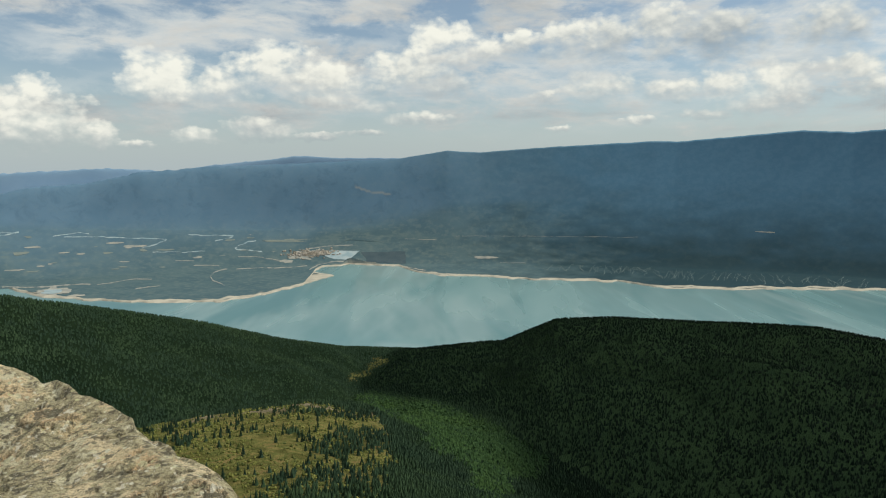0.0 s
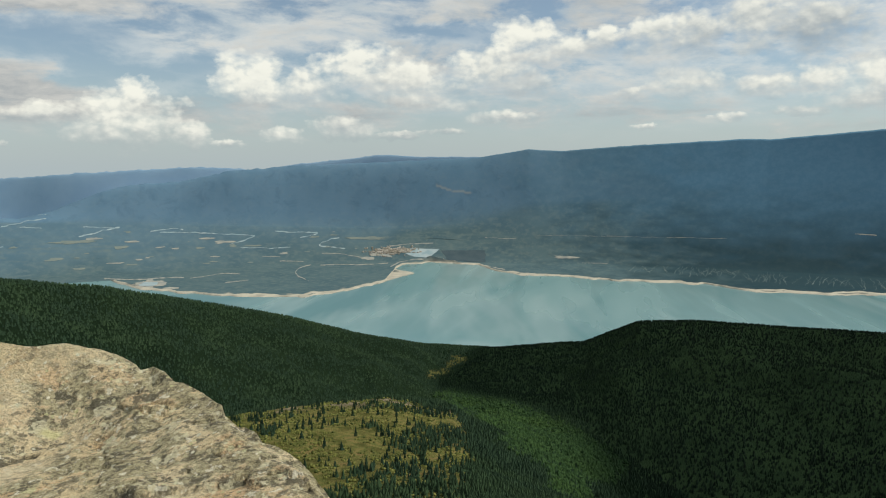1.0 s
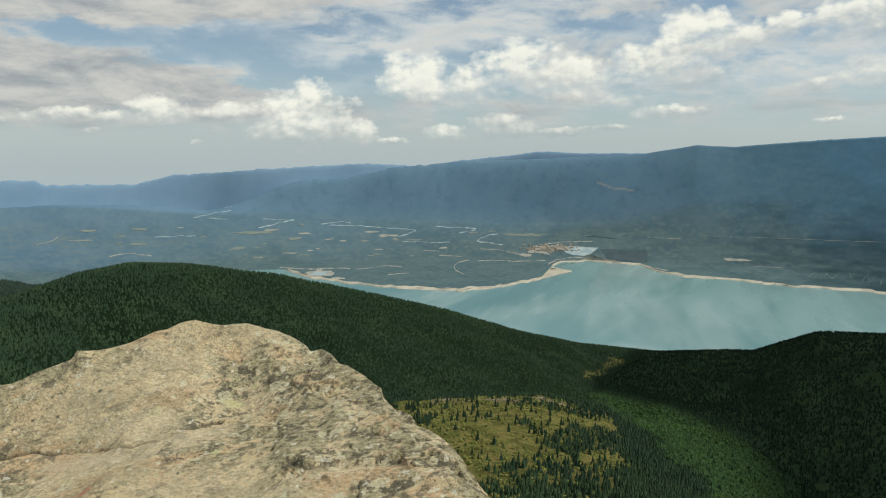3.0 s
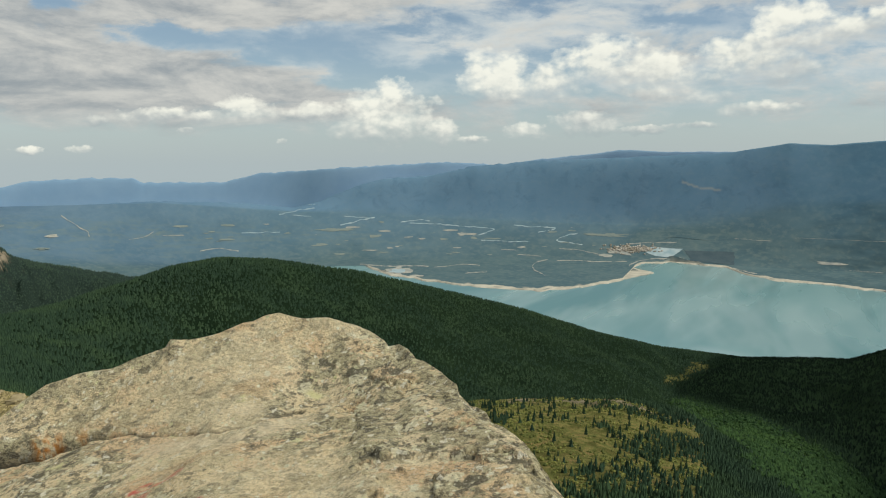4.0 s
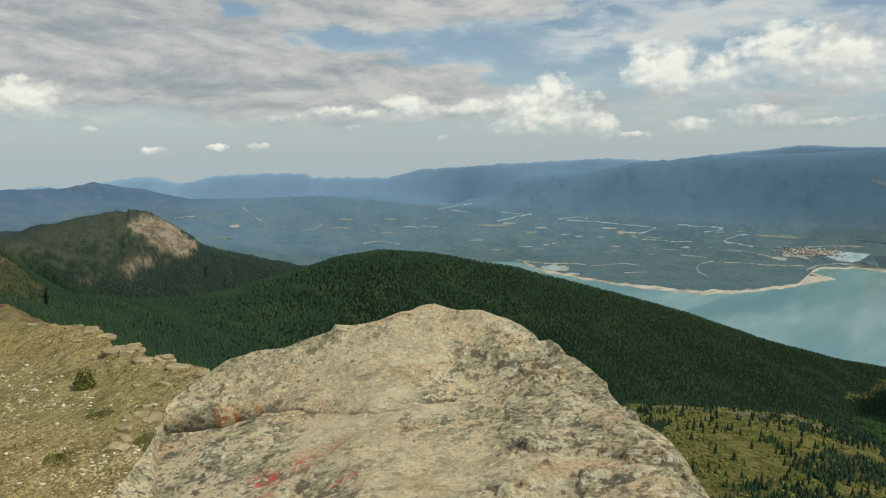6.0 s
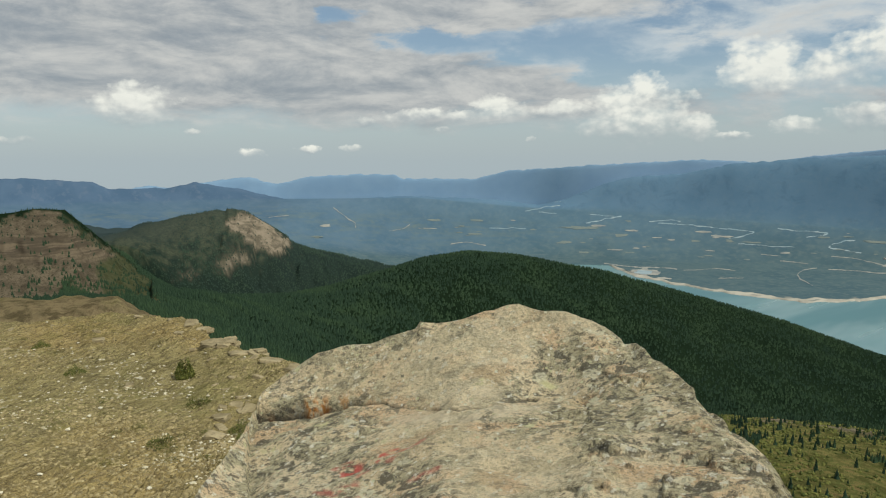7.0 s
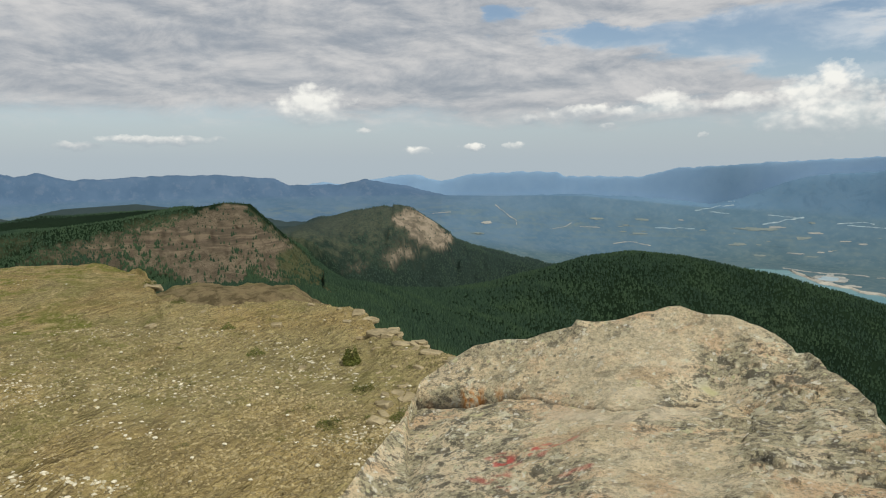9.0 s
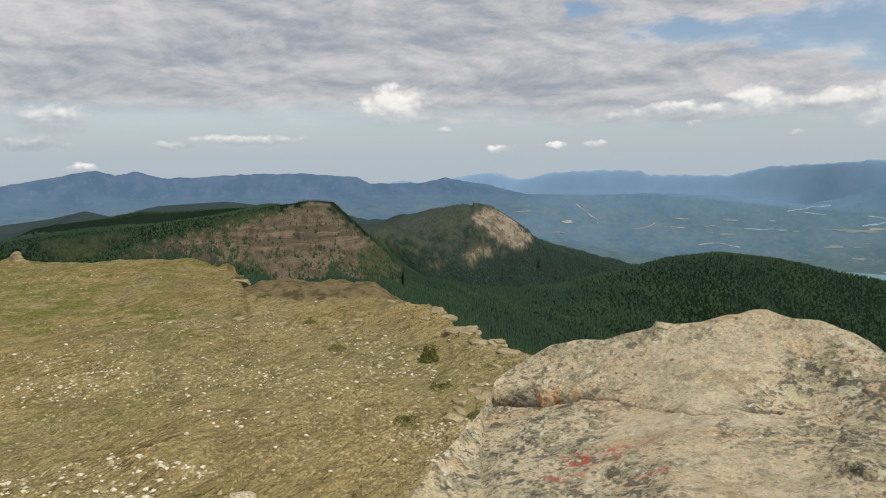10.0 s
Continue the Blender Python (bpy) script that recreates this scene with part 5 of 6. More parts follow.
def scatter(name, n, seed, size, mat, label, category, bias, flat=0.6, zone=(54.5, 99.5, 1.85, 3.0), shape=ICO, faces=ICO_F):
    """Many small stones lying on the summit ground, as one mesh."""
    rng = np.random.default_rng(seed)
    az = rng.uniform(zone[0], zone[1], n * 3)
    k = rng.uniform(zone[2], zone[3], n * 3)
    x, y, z, r = ground_at(az, k)
    keep = fbm(x / 2.5, y / 2.5, 3, seed) + bias * (fbm(x / 9, y / 9, 2, seed + 5)) + rng.uniform(-0.5, 0.5, n * 3) > 0.1
    x, y, z, r = x[keep][:n], y[keep][:n], z[keep][:n], r[keep][:n]
    n = len(x)
    d = size[0] + (size[1] - size[0]) * rng.random(n) ** 3.0
    base = np.array(shape)
    jit = rng.uniform(0.6, 1.3, (n, len(shape), 1)) * base[None]
    jit = jit * np.stack([d * rng.uniform(0.7, 1.4, n), d, d * flat * rng.uniform(0.6, 1.2, n)], -1)[:, None, :]
    t = rng.uniform(0, 6.28, n)
    c, s = np.cos(t)[:, None], np.sin(t)[:, None]
    vx, vy = jit[..., 0] * c - jit[..., 1] * s, jit[..., 0] * s + jit[..., 1] * c
    V = np.stack([vx + x[:, None], vy + y[:, None], jit[..., 2] + z[:, None] + d[:, None] * 0.1], -1).reshape(-1, 3)
    F = (np.arange(n)[:, None, None] * len(shape) + np.array(faces)[None]).reshape(-1, 3)
    tagged(new(name, np_mesh(name, V, F, mat)), label, category, kind="stuff")


CHIP = [(1, 0.1, -0.2), (0.1, 0.9, -0.2), (-1, 0, -0.2), (0, -0.9, -0.2), (0.15, 0.1, 0.6)]
CHIP_F = [(0, 1, 4), (1, 2, 4), (2, 3, 4), (3, 0, 4)]
scatter("gravel", 36000, 201, (0.010, 0.058), CLAST, "brown shaly gravel strewn over the summit ground", "gravel", 0.2, 0.8, (54.5, 99.5, 1.85, 3.0), CHIP, CHIP_F)
scatter("pebbles", 4200, 202, (0.011, 0.042), STONE, "pale angular pebbles scattered on the bare summit", "stones", 1.3, 0.6, (54.5, 99.5, 1.9, 2.28))
scatter("pebbles", 1700, 204, (0.014, 0.06), STONE, "pale angular pebbles scattered on the bare summit", "stones", 1.0, 0.6, (74.0, 99.5, 1.93, 2.10))
scatter("pebbles", 2600, 203, (0.014, 0.045), STONE, "pale angular pebbles scattered on the bare summit", "stones", 1.3, 0.6, (54.5, 99.5, 2.2, 2.8))


def loose_stone(rng, size):
    bm = bmesh.new()
    bmesh.ops.create_icosphere(bm, subdivisions=2 if size > 0.1 else 1, radius=size)
    off = Vector((rng.uniform(0, 50), rng.uniform(0, 50), rng.uniform(0, 50)))
    for v in bm.verts:
        p = v.co / size
        v.co *= 1 + 0.45 * noise.noise(p * 1.1 + off) + 0.10 * noise.noise(p * 3.1 + off) + 0.04 * noise.noise(p * 8 + off)
        v.co.z = max(v.co.z * 0.62, -size * 0.22)
        v.co.x *= 1.25
    me = bpy.data.meshes.new("stone")
    bm.to_mesh(me)
    bm.free()
    me.materials.append(STONE)
    return new("stone", me)


def loose_stones():
    rng = random.Random(21)
    kinds = [loose_stone(rng, s) for s in (0.17, 0.048, 0.036, 0.030, 0.042)]
    for k in kinds[1:]:
        tagged(k, "pale angular stone lying loose on the gravel", "stone", "loose stones on the summit")
    kinds[0].data.materials[0] = ROCK
    tagged(kinds[0], "broad flat grey stone lying on the gravel", "stone", "loose stones on the summit")
    spots = [(79.3, 2.045, 0), (79.2, 2.22, 1), (81.0, 2.2, 2), (75.0, 2.25, 3), (83.3, 2.15, 1), (74.2, 2.2, 4)]
    spots += [(rng.uniform(58, 97), 2.0 + 0.95 * rng.random() ** 1.3, 1 + i % 4) for i in range(64)]
    used = set()
    for az, k, i in spots:
        x, y, z, r = [float(v[0]) for v in ground_at(np.array([az]), np.array([k]))]
        m = pose(x, y, z + 0.02, 0, 0, rng.uniform(0, 360))
        if i not in used:
            used.add(i)
            kinds[i].matrix_basis = m
        else:
            copy_thing(kinds[i], m)


loose_stones()


def shrub_material():
    m, nt, b = material("shrub_leaves", 0.8, 0.2)
    r = nt.nodes.new("ShaderNodeNewGeometry").outputs["Random Per Island"]
    nt.links.new(mix(nt, r, (0.050, 0.066, 0.014), (0.175, 0.178, 0.045)), b.inputs["Base Color"])
    return m


SHRUB = shrub_material()


def shrub(seed, w, h, n):
    """A low wind-pressed shrub: a few stems and many small leaf sprays."""
    rng = random.Random(seed)
    ob = empty("shrub")
    bm = bmesh.new()
    for i in range(7):
        a, l = rng.uniform(0, 6.28), rng.uniform(0.4, 0.8)
        tilt = Matrix.Rotation(a, 4, "Z") @ Matrix.Rotation(rng.uniform(0.2, 0.9), 4, "X")
        bmesh.ops.create_cone(bm, cap_ends=True, segments=5, radius1=0.03 * h, radius2=0.008 * h, depth=l * h, matrix=tilt @ Matrix.Translation((0, 0, l * h / 2)))
    part("stems", bm, BARK, ob)
    bm = bmesh.new()
    for i in range(n):
        u, a = rng.random() ** 0.5, rng.uniform(0, 6.28)
        top = h * (1 - 0.75 * u * u) * rng.uniform(0.25, 1.0) * (0.75 + 0.35 * math.sin(2 * a + seed))
        c = Vector((w * u * math.cos(a), w * u * math.sin(a), top))
        s = 0.055 * h * rng.uniform(0.6, 1.6)
        d = Vector((rng.uniform(-1, 1), rng.uniform(-1, 1), rng.uniform(0.0, 1.3))).normalized()
        e = d.orthogonal().normalized()
        f = d.cross(e)
        vs = [bm.verts.new(c + d * s * 1.6), bm.verts.new(c + e * s * 0.5), bm.verts.new(c - e * s * 0.5), bm.verts.new(c + f * s * 0.5 - d * s * 0.2)]
        bm.faces.new((vs[0], vs[1], vs[3]))
        bm.faces.new((vs[0], vs[3], vs[2]))
        bm.faces.new((vs[0], vs[2], vs[1]))
    part("foliage", bm, SHRUB, ob)
    return tagged(ob, "low dark green juniper shrub on stony ground", "shrub", "shrubs on the summit")


def shrubs():
    big = shrub(1, 0.22, 0.52, 1100)
    low = shrub(2, 0.26, 0.22, 800)
    tuft = shrub(3, 0.15, 0.10, 420)
    rng = random.Random(33)
    spots = [(big, 64.1, 2.78), (low, 63.2, 2.62), (low, 59.4, 2.45), (low, 60.1, 2.50), (low, 71.5, 2.62), (low, 66.0, 2.30), (tuft, 64.3, 2.36), (tuft, 65.3, 2.28), (low, 73.5, 2.80), (tuft, 77.6, 2.42), (tuft, 80.5, 2.55), (low, 78.9, 2.97), (low, 77.0, 2.99)]
    spots += [(tuft, rng.uniform(58, 97), rng.uniform(2.15, 2.97)) for i in range(40)]
    used = set()
    for src, az, k in spots:
        x, y, z, r = [float(v[0]) for v in ground_at(np.array([az]), np.array([k]))]
        m = pose(x, y, z - 0.02, 0, 0, rng.uniform(0, 360))
        if src.name not in used:
            used.add(src.name)
            src.matrix_basis = m
        else:
            copy_thing(src, m)


shrubs()


# ---------------- rivers, tracks and houses far down in the valley ----------------
def pale_material(name, a, b2, rough=0.9):
    m, nt, b = material(name, rough, 0.2)
    n = noise_tex(nt, position(nt), 0.02, 4, 0.6)
    nt.links.new(mix(nt, ramp(nt, n, 0.35, 0.65), a, b2), b.inputs["Base Color"])
    return m


RIVER = pale_material("river_water", (0.24, 0.33, 0.37), (0.36, 0.43, 0.45), 0.35)
SANDY = pale_material("sandy_track", (0.24, 0.255, 0.245), (0.34, 0.335, 0.295))
HOUSE = pale_material("house_walls", (0.30, 0.27, 0.22), (0.46, 0.43, 0.39))


def valley_at(az, el):
    """The place on the far valley floor seen under an azimuth and an elevation."""
    i = int(np.clip(np.searchsorted(AZ, az), 0, len(AZ) - 1))
    sel = (KK[0] >= 14.0) & (KK[0] <= 15.9)
    e = np.maximum.accumulate(EL[i, sel])
    r = np.interp(el, e, R_[i, sel])
    z = np.interp(el, e, Z_[i, sel])
    return Vector((-math.sin(radians(az)) * r, math.cos(radians(az)) * r, z + EYE + 1.0))


def ribbon(name, pts, width, mat, label, category, wobble=0.10):
    """A winding ribbon on the valley floor through points of azimuth and elevation."""
    p = np.array(pts, float)
    d = np.concatenate([[0], np.cumsum(np.hypot(np.diff(p[:, 0]), 3 * np.diff(p[:, 1])))])
    n = max(8, int(d[-1] / 0.07))
    t = np.linspace(0, d[-1], n)
    a, e = np.interp(t, d, p[:, 0]), np.interp(t, d, p[:, 1])
    k = np.ones(9) / 9
    for _ in range(2):
        a[4:-4], e[4:-4] = np.convolve(a, k, "valid"), np.convolve(e, k, "valid")
    e = e + wobble * 0.35 * fbm(t * 1.7, t * 0 + d[-1], 3, 81)
    a = a + wobble * fbm(t * 1.3, t * 0 + d[-1] * 2, 3, 83)
    w = width * 0.62 * np.clip(0.8 + 0.75 * fbm(t * 1.6, t * 0 + 5.5, 3, 85), 0.18, 2)
    ta, te = np.gradient(a), np.gradient(e)
    ln = np.hypot(ta, te) + 1e-9
    na, ne = -te / ln, ta / ln
    bm = bmesh.new()
    rows = []
    for i in range(n):
        rows.append([bm.verts.new(valley_at(a[i] + sgn * na[i] * w[i], e[i] + sgn * ne[i] * w[i])) for sgn in (-1, 1)])
    for q0, q1 in zip(rows[:-1], rows[1:]):
        bm.faces.new((q0[0], q0[1], q1[1], q1[0]))
    me = bpy.data.meshes.new(name)
    bm.to_mesh(me)
    bm.free()
    me.materials.append(mat)
    tagged(new(name, me), label, category, kind="structure")


for pts, w in (([(28.14, -4.58), (27.34, -4.42), (26.63, -4.34), (25.92, -4.45)], .05), ([(27.5, -4.6), (25.7, -4.72), (24.8, -4.72), (23.8, -4.82), (22.5, -4.93), (21.4, -5.02), (20.7, -5.08), (21.2, -5.3), (21.9, -5.51), (22.5, -5.62)], .055), ([(19.2, -4.76), (18.2, -4.85), (16.7, -4.9), (15.9, -4.94), (16.5, -5.12), (17.3, -5.31)], .06),
               ([(14.3, -5.36), (15.0, -5.43), (16.0, -5.79), (16.05, -5.97), (15.0, -6.07), (13.9, -6.23)], .06), ([(21.9, -5.96), (20.6, -6.02), (19.3, -6.07), (18.2, -6.05)], .04)):
    ribbon("river", pts, w, RIVER, "pale winding river branches on the wooded valley floor", "river")
for pts, w in (([(37.5, -3.87), (36.8, -3.72), (35.8, -3.52), (34.85, -3.43)], .05), ([(36.4, -3.33), (35.3, -3.1), (34.9, -3.11)], .05), ([(36.5, -3.97), (35.2, -4.06)], .04), ([(32.9, -4.74), (32.1, -4.59), (31.2, -4.35), (30.2, -4.19)], .07), ([(32.6, -4.1), (30.3, -4.18)], .04), ([(40.3, -5.23), (39.0, -5.21), (37.5, -5.24)], .05)):
    ribbon("river", pts, w, RIVER, "pale winding river branches on the wooded valley floor", "river")
for pts, w in (([(15.8, -6.54), (14.4, -6.6), (13.5, -6.74), (12.7, -6.93), (12.4, -7.02)], .045), ([(15.9, -7.46), (14.4, -7.43), (13.1, -7.49), (11.6, -7.44), (10.6, -7.4)], .05), ([(16.7, -7.42), (17.5, -7.6), (17.9, -7.89), (17.6, -8.31), (16.8, -8.66)], .05), ([(19.0, -7.07), (17.85, -7.09), (17.2, -7.15)], .05),
               ([(20.3, -6.68), (19.0, -6.72)], .04), ([(25.6, -8.09), (24.4, -8.02), (23.3, -7.83), (22, -7.95)], .04), ([(23.1, -8.57), (22, -8.47), (21.4, -8.43)], .05), ([(10.6, -6.08), (8.8, -5.88), (7.1, -5.86)], .06), ([(31.4, -7.82), (29.3, -8.01), (27, -7.97), (26, -8.04)], .07)):
    ribbon("track", pts, w, SANDY, "pale sandy track winding through the valley woods", "track", 0.05)
for pts, w in (([(52.5, -3.6), (51.4, -4.5), (50.9, -4.8), (50.8, -5.19)], .05), ([(46.6, -4.98), (47.1, -5.3), (48.2, -5.45)], .045), ([(43.4, -6.5), (42.2, -6.3), (41.4, -6.45), (40.6, -6.6)], .055), ([(44.5, -5.3), (46, -5.25)], .04), ([(10.4, -7.68), (9.7, -7.3), (8.6, -7.1), (7.05, -7.08), (5.9, -7.4), (4.4, -7.56), (2.9, -7.62), (1.4, -7.9)], .07), ([(-15, -5.15), (-8, -5.2), (-1, -5.2)], .016), ([(-24.5, -4.55), (-23.2, -4.5)], .06), ([(0.5, -5.5), (3, -5.4)], .03), ([(-6.5, -7.3), (-4.5, -7.25)], .02), ([(56, -4.2), (57.5, -4.3)], .04)):
    ribbon("track", pts, w, SANDY, "pale sandy track winding through the valley woods", "track", 0.05)


def patch(name, outline, mat, label, category, rough=0.12, lift=0.4):
    """A patch of ground on the valley floor, its outline of azimuth and elevation roughened."""
    p = np.array(list(outline) + [outline[0]], float)
    d = np.concatenate([[0], np.cumsum(np.hypot(np.diff(p[:, 0]), 2 * np.diff(p[:, 1])))])
    n = max(24, int(d[-1] / 0.08))
    t = np.linspace(0, d[-1], n, endpoint=False)
    a, e = np.interp(t, d, p[:, 0]), np.interp(t, d, p[:, 1])
    ca, ce = p[:-1, 0].mean(), p[:-1, 1].mean()
    k = 1 + rough * fbm(t * 2.1, t * 0 + ca, 4, 95)
    bm = bmesh.new()
    mid_v = bm.verts.new(valley_at(ca, ce) + Vector((0, 0, lift)))
    rings = []
    for f in (0.35, 0.7, 1.0):
        rings.append([bm.verts.new(valley_at(ca + (a[i] - ca) * k[i] * f, ce + (e[i] - ce) * k[i] * f) + Vector((0, 0, lift))) for i in range(n)])
    for i in range(n):
        bm.faces.new((mid_v, rings[0][i], rings[0][(i + 1) % n]))
        for r0, r1 in zip(rings[:-1], rings[1:]):
            bm.faces.new((r0[i], r1[i], r1[(i + 1) % n], r0[(i + 1) % n]))
    me = bpy.data.meshes.new(name)
    bm.to_mesh(me)
    bm.free()
    me.materials.append(mat)
    tagged(new(name, me), label, category, kind="structure")


def oval(a, e, w, h):
    return [(a + w * math.cos(t * math.pi / 5), e + h * math.sin(t * math.pi / 5)) for t in range(10)]


MEADOWS = pale_material("valley_meadow", (0.150, 0.190, 0.185), (0.195, 0.222, 0.200))
DIKE = pale_material("dike_fill", (0.046, 0.076, 0.094), (0.062, 0.092, 0.108))
for a, e, w, h in ((23.13, -5.49, 0.65, 0.10), (-3.21, -6.87, 0.85, 0.09), (27.5, -5.73, 0.4, 0.03), (24.3, -5.2, 0.45, 0.06), (29.08, -6.57, 0.25, 0.07), (30.64, -6.75, 0.6, 0.05), (27.64, -5.74, 0.4, 0.035), (28.6, -8.36, 1.05, 0.27), (27.0, -8.78, 0.6, 0.07), (10.9, -6.72, 1.3, 0.17), (12.1, -7.0, 0.6, 0.09)):
    patch("clearing", oval(a, e, w, h), SANDY, "bare sandy clearing among the valley woods", "clearing", 0.45)
for a, e, w, h in ((12.2, -5.42, 1.6, 0.10), (33.4, -5.12, 1.3, 0.11), (30.2, -5.63, 0.5, 0.10), (41.5, -5.7, 0.6, 0.08)):
    patch("field", oval(a, e, w, h), MEADOWS, "pale green hay field in the valley", "field", 0.45)
rng1 = random.Random(19)
for _ in range(46):
    a, e = rng1.uniform(12, 57), rng1.uniform(-7.3, -4.5)
    if a > 38 and e < -5.9:
        continue
    w = rng1.uniform(0.12, 0.55)
    patch("clearing", oval(a, e, w, w * rng1.uniform(0.10, 0.22)), (MEADOWS, MEADOWS, SANDY)[_ % 3], "small pale clearing cut into the valley woods", "clearing", 0.6)
patch("lagoon", oval(28.45, -8.36, 0.66, 0.15), RIVER, "shallow turquoise lagoon among sandbars", "lagoon", 0.3, 0.9)
patch("inlet", [(9.7, -6.35), (8.76, -6.25), (6.59, -6.33), (7.43, -7.0), (8.56, -6.91), (9.13, -6.73)], RIVER, "pale turquoise pool below the dam", "pool", 0.04)
patch("dike", [(6.49, -6.42), (2.95, -6.40), (2.93, -7.35), (5.92, -7.2)], DIKE, "long grey earth dike beside the lake", "dike", 0.04)


def beach():
    """A bare strip of sand and gravel along the far shore, broad at the points and thin in the bays."""
    sel = (AZ < 30.9) & (AZ > -36)
    az, r0 = AZ[sel], rs[sel]
    w = np.clip(42 + 40 * fbm(az * 0.55, az * 0 + 0.5, 4, 97) - 26 * np.exp(-((az - 25) / 3.0) ** 2), 8, 120)
    r_in = r0 - 9 - 5 * fbm(az * 2.5, az * 0 + 1.5, 3, 98)
    ts = (0.0, 0.25, 0.6, 1.0)
    v, f = [], []
    for i in range(len(az)):
        for t in ts:
            r = r_in[i] + (r0[i] + w[i] - r_in[i]) * t
            v.append((-math.sin(radians(az[i])) * r, math.cos(radians(az[i])) * r, LAKE + EYE + (0.25, 3.2, 5.6, 5.3)[ts.index(t)]))
    m = len(ts)
    for i in range(len(az) - 1):
        for j in range(m - 1):
            f.append((i * m + j, i * m + j + 1, (i + 1) * m + j + 1, (i + 1) * m + j))
    me = bpy.data.meshes.new("beach")
    me.from_pydata(v, [], f)
    me.materials.append(BEACH)
    tagged(new("beach", me), "bare pale sand and gravel strip along the far lakeshore", "beach", kind="structure")


def spit():
    """The low wooded tip of the peninsula, with its sandy rim."""
    ob = empty("headland")
    for name, mat, h, outline in (("sand_rim", BEACH, 2.5, [(11.6, -9.02), (10.53, -8.70), (9.4, -8.42), (8.75, -8.27), (8.54, -8.2), (8.8, -8.13), (9.64, -8.0), (10.6, -7.7), (11.6, -7.72)]),
                                  ("woods", SPIT, 3.5, [(11.7, -8.82), (11.3, -8.66), (10.7, -8.52), (12.0, -8.46), (11.9, -8.3), (9.75, -8.05), (10.7, -7.84), (11.7, -7.8)])):
        p = np.array(outline + [outline[0]], float)
        d = np.concatenate([[0], np.cumsum(np.hypot(np.diff(p[:, 0]), 2 * np.diff(p[:, 1])))])
        t = np.linspace(0, d[-1], 90, endpoint=False)
        a, e = np.interp(t, d, p[:, 0]) + 0.04 * fbm(t * 3, t * 0, 3, 111), np.interp(t, d, p[:, 1]) + 0.015 * fbm(t * 3, t * 0 + 4, 3, 112)
        r = -LAKE / np.tan(np.radians(-e))
        x, y = -np.sin(np.radians(a)) * r, np.cos(np.radians(a)) * r
        bm = bmesh.new()
        low = [bm.verts.new((x[i], y[i], LAKE + EYE - 1.0)) for i in range(90)]
        top = [bm.verts.new((x[i] * 0.9985 + x.mean() * 0.0015, y[i] * 0.9985 + y.mean() * 0.0015, LAKE + EYE + h)) for i in range(90)]
        for i in range(90):
            bm.faces.new((low[i], low[(i + 1) % 90], top[(i + 1) % 90], top[i]))
        bmesh.ops.triangulate(bm, faces=[bm.faces.new(top)])
        part(name, bm, mat, ob)
    tagged(ob, "low wooded headland with a pale sandy rim in the lake", "headland", kind="structure")


SPIT = pale_material("headland_woods", (0.050, 0.080, 0.088), (0.075, 0.105, 0.110))
BEACH = pale_material("beach_sand", (0.33, 0.310, 0.26), (0.45, 0.42, 0.35))
beach()
spit()


def gullies():
    """Pale eroded gullies in the bluff above the far shore."""
    rng = random.Random(14)
    for a in (-8.8, -10.4, -11.6, -13.0, -13.8, -15.1, -17.1, -18.1, -19.5, -21, -22.3, -23.6, -25.2, -26.8, -28.4, -29.8):
        e = -7.55 + rng.uniform(-0.08, 0.06) - (0.25 if a < -16 else 0)
        for q in range(rng.randint(4, 7)):
            b, lean = a + rng.uniform(-0.7, 0.7), rng.choice((-1, 1, 1)) * rng.uniform(0.15, 0.55)
            h = rng.uniform(0.18, 0.50)
            ribbon("gully", [(b + lean * 0.5, e - h), (b + rng.uniform(-0.12, 0.12), e - h * 0.2), (b - lean * 0.6, e + h * 0.7)], rng.uniform(0.012, 0.030), DIKE2, "pale eroded gully in the wooded lake bluff", "gully", 0.14)


DIKE2 = pale_material("bluff_clay", (0.085, 0.125, 0.132), (0.125, 0.160, 0.158))
gullies()


def village():
    rng = random.Random(8)
    v, f = [], []
    for i in range(260):
        az, el = rng.gauss(10.3, 0.95), rng.gauss(-6.45, 0.14)
        if not (7.9 < az < 12.6 and -6.9 < el < -6.05):
            continue
        p = valley_at(az, el)
        w, d, h, t = rng.uniform(3, 6.5), rng.uniform(3, 5), rng.uniform(2.5, 4.5), rng.uniform(0, 3.14)
        b = len(v)
        for zz in (-1.5, h):
            for sx, sy in ((-1, -1), (1, -1), (1, 1), (-1, 1)):
                v.append((p.x + sx * w * math.cos(t) - sy * d * math.sin(t), p.y + sx * w * math.sin(t) + sy * d * math.cos(t), p.z + zz))
        for e in (-1, 1):
            v.append((p.x + e * w * math.cos(t), p.y + e * w * math.sin(t), p.z + h + 2.2))
        f += [(b, b + 1, b + 5, b + 4), (b + 1, b + 2, b + 6, b + 9, b + 5), (b + 2, b + 3, b + 7, b + 6), (b + 3, b, b + 4, b + 8, b + 7), (b + 4, b + 5, b + 9, b + 8), (b + 6, b + 7, b + 8, b + 9)]
    me = bpy.data.meshes.new("village")
    me.from_pydata(v, [], f)
    me.materials.append(HOUSE)
    tagged(new("village", me), "cluster of small pale houses at the lake's far end", "village", kind="stuff")


village()


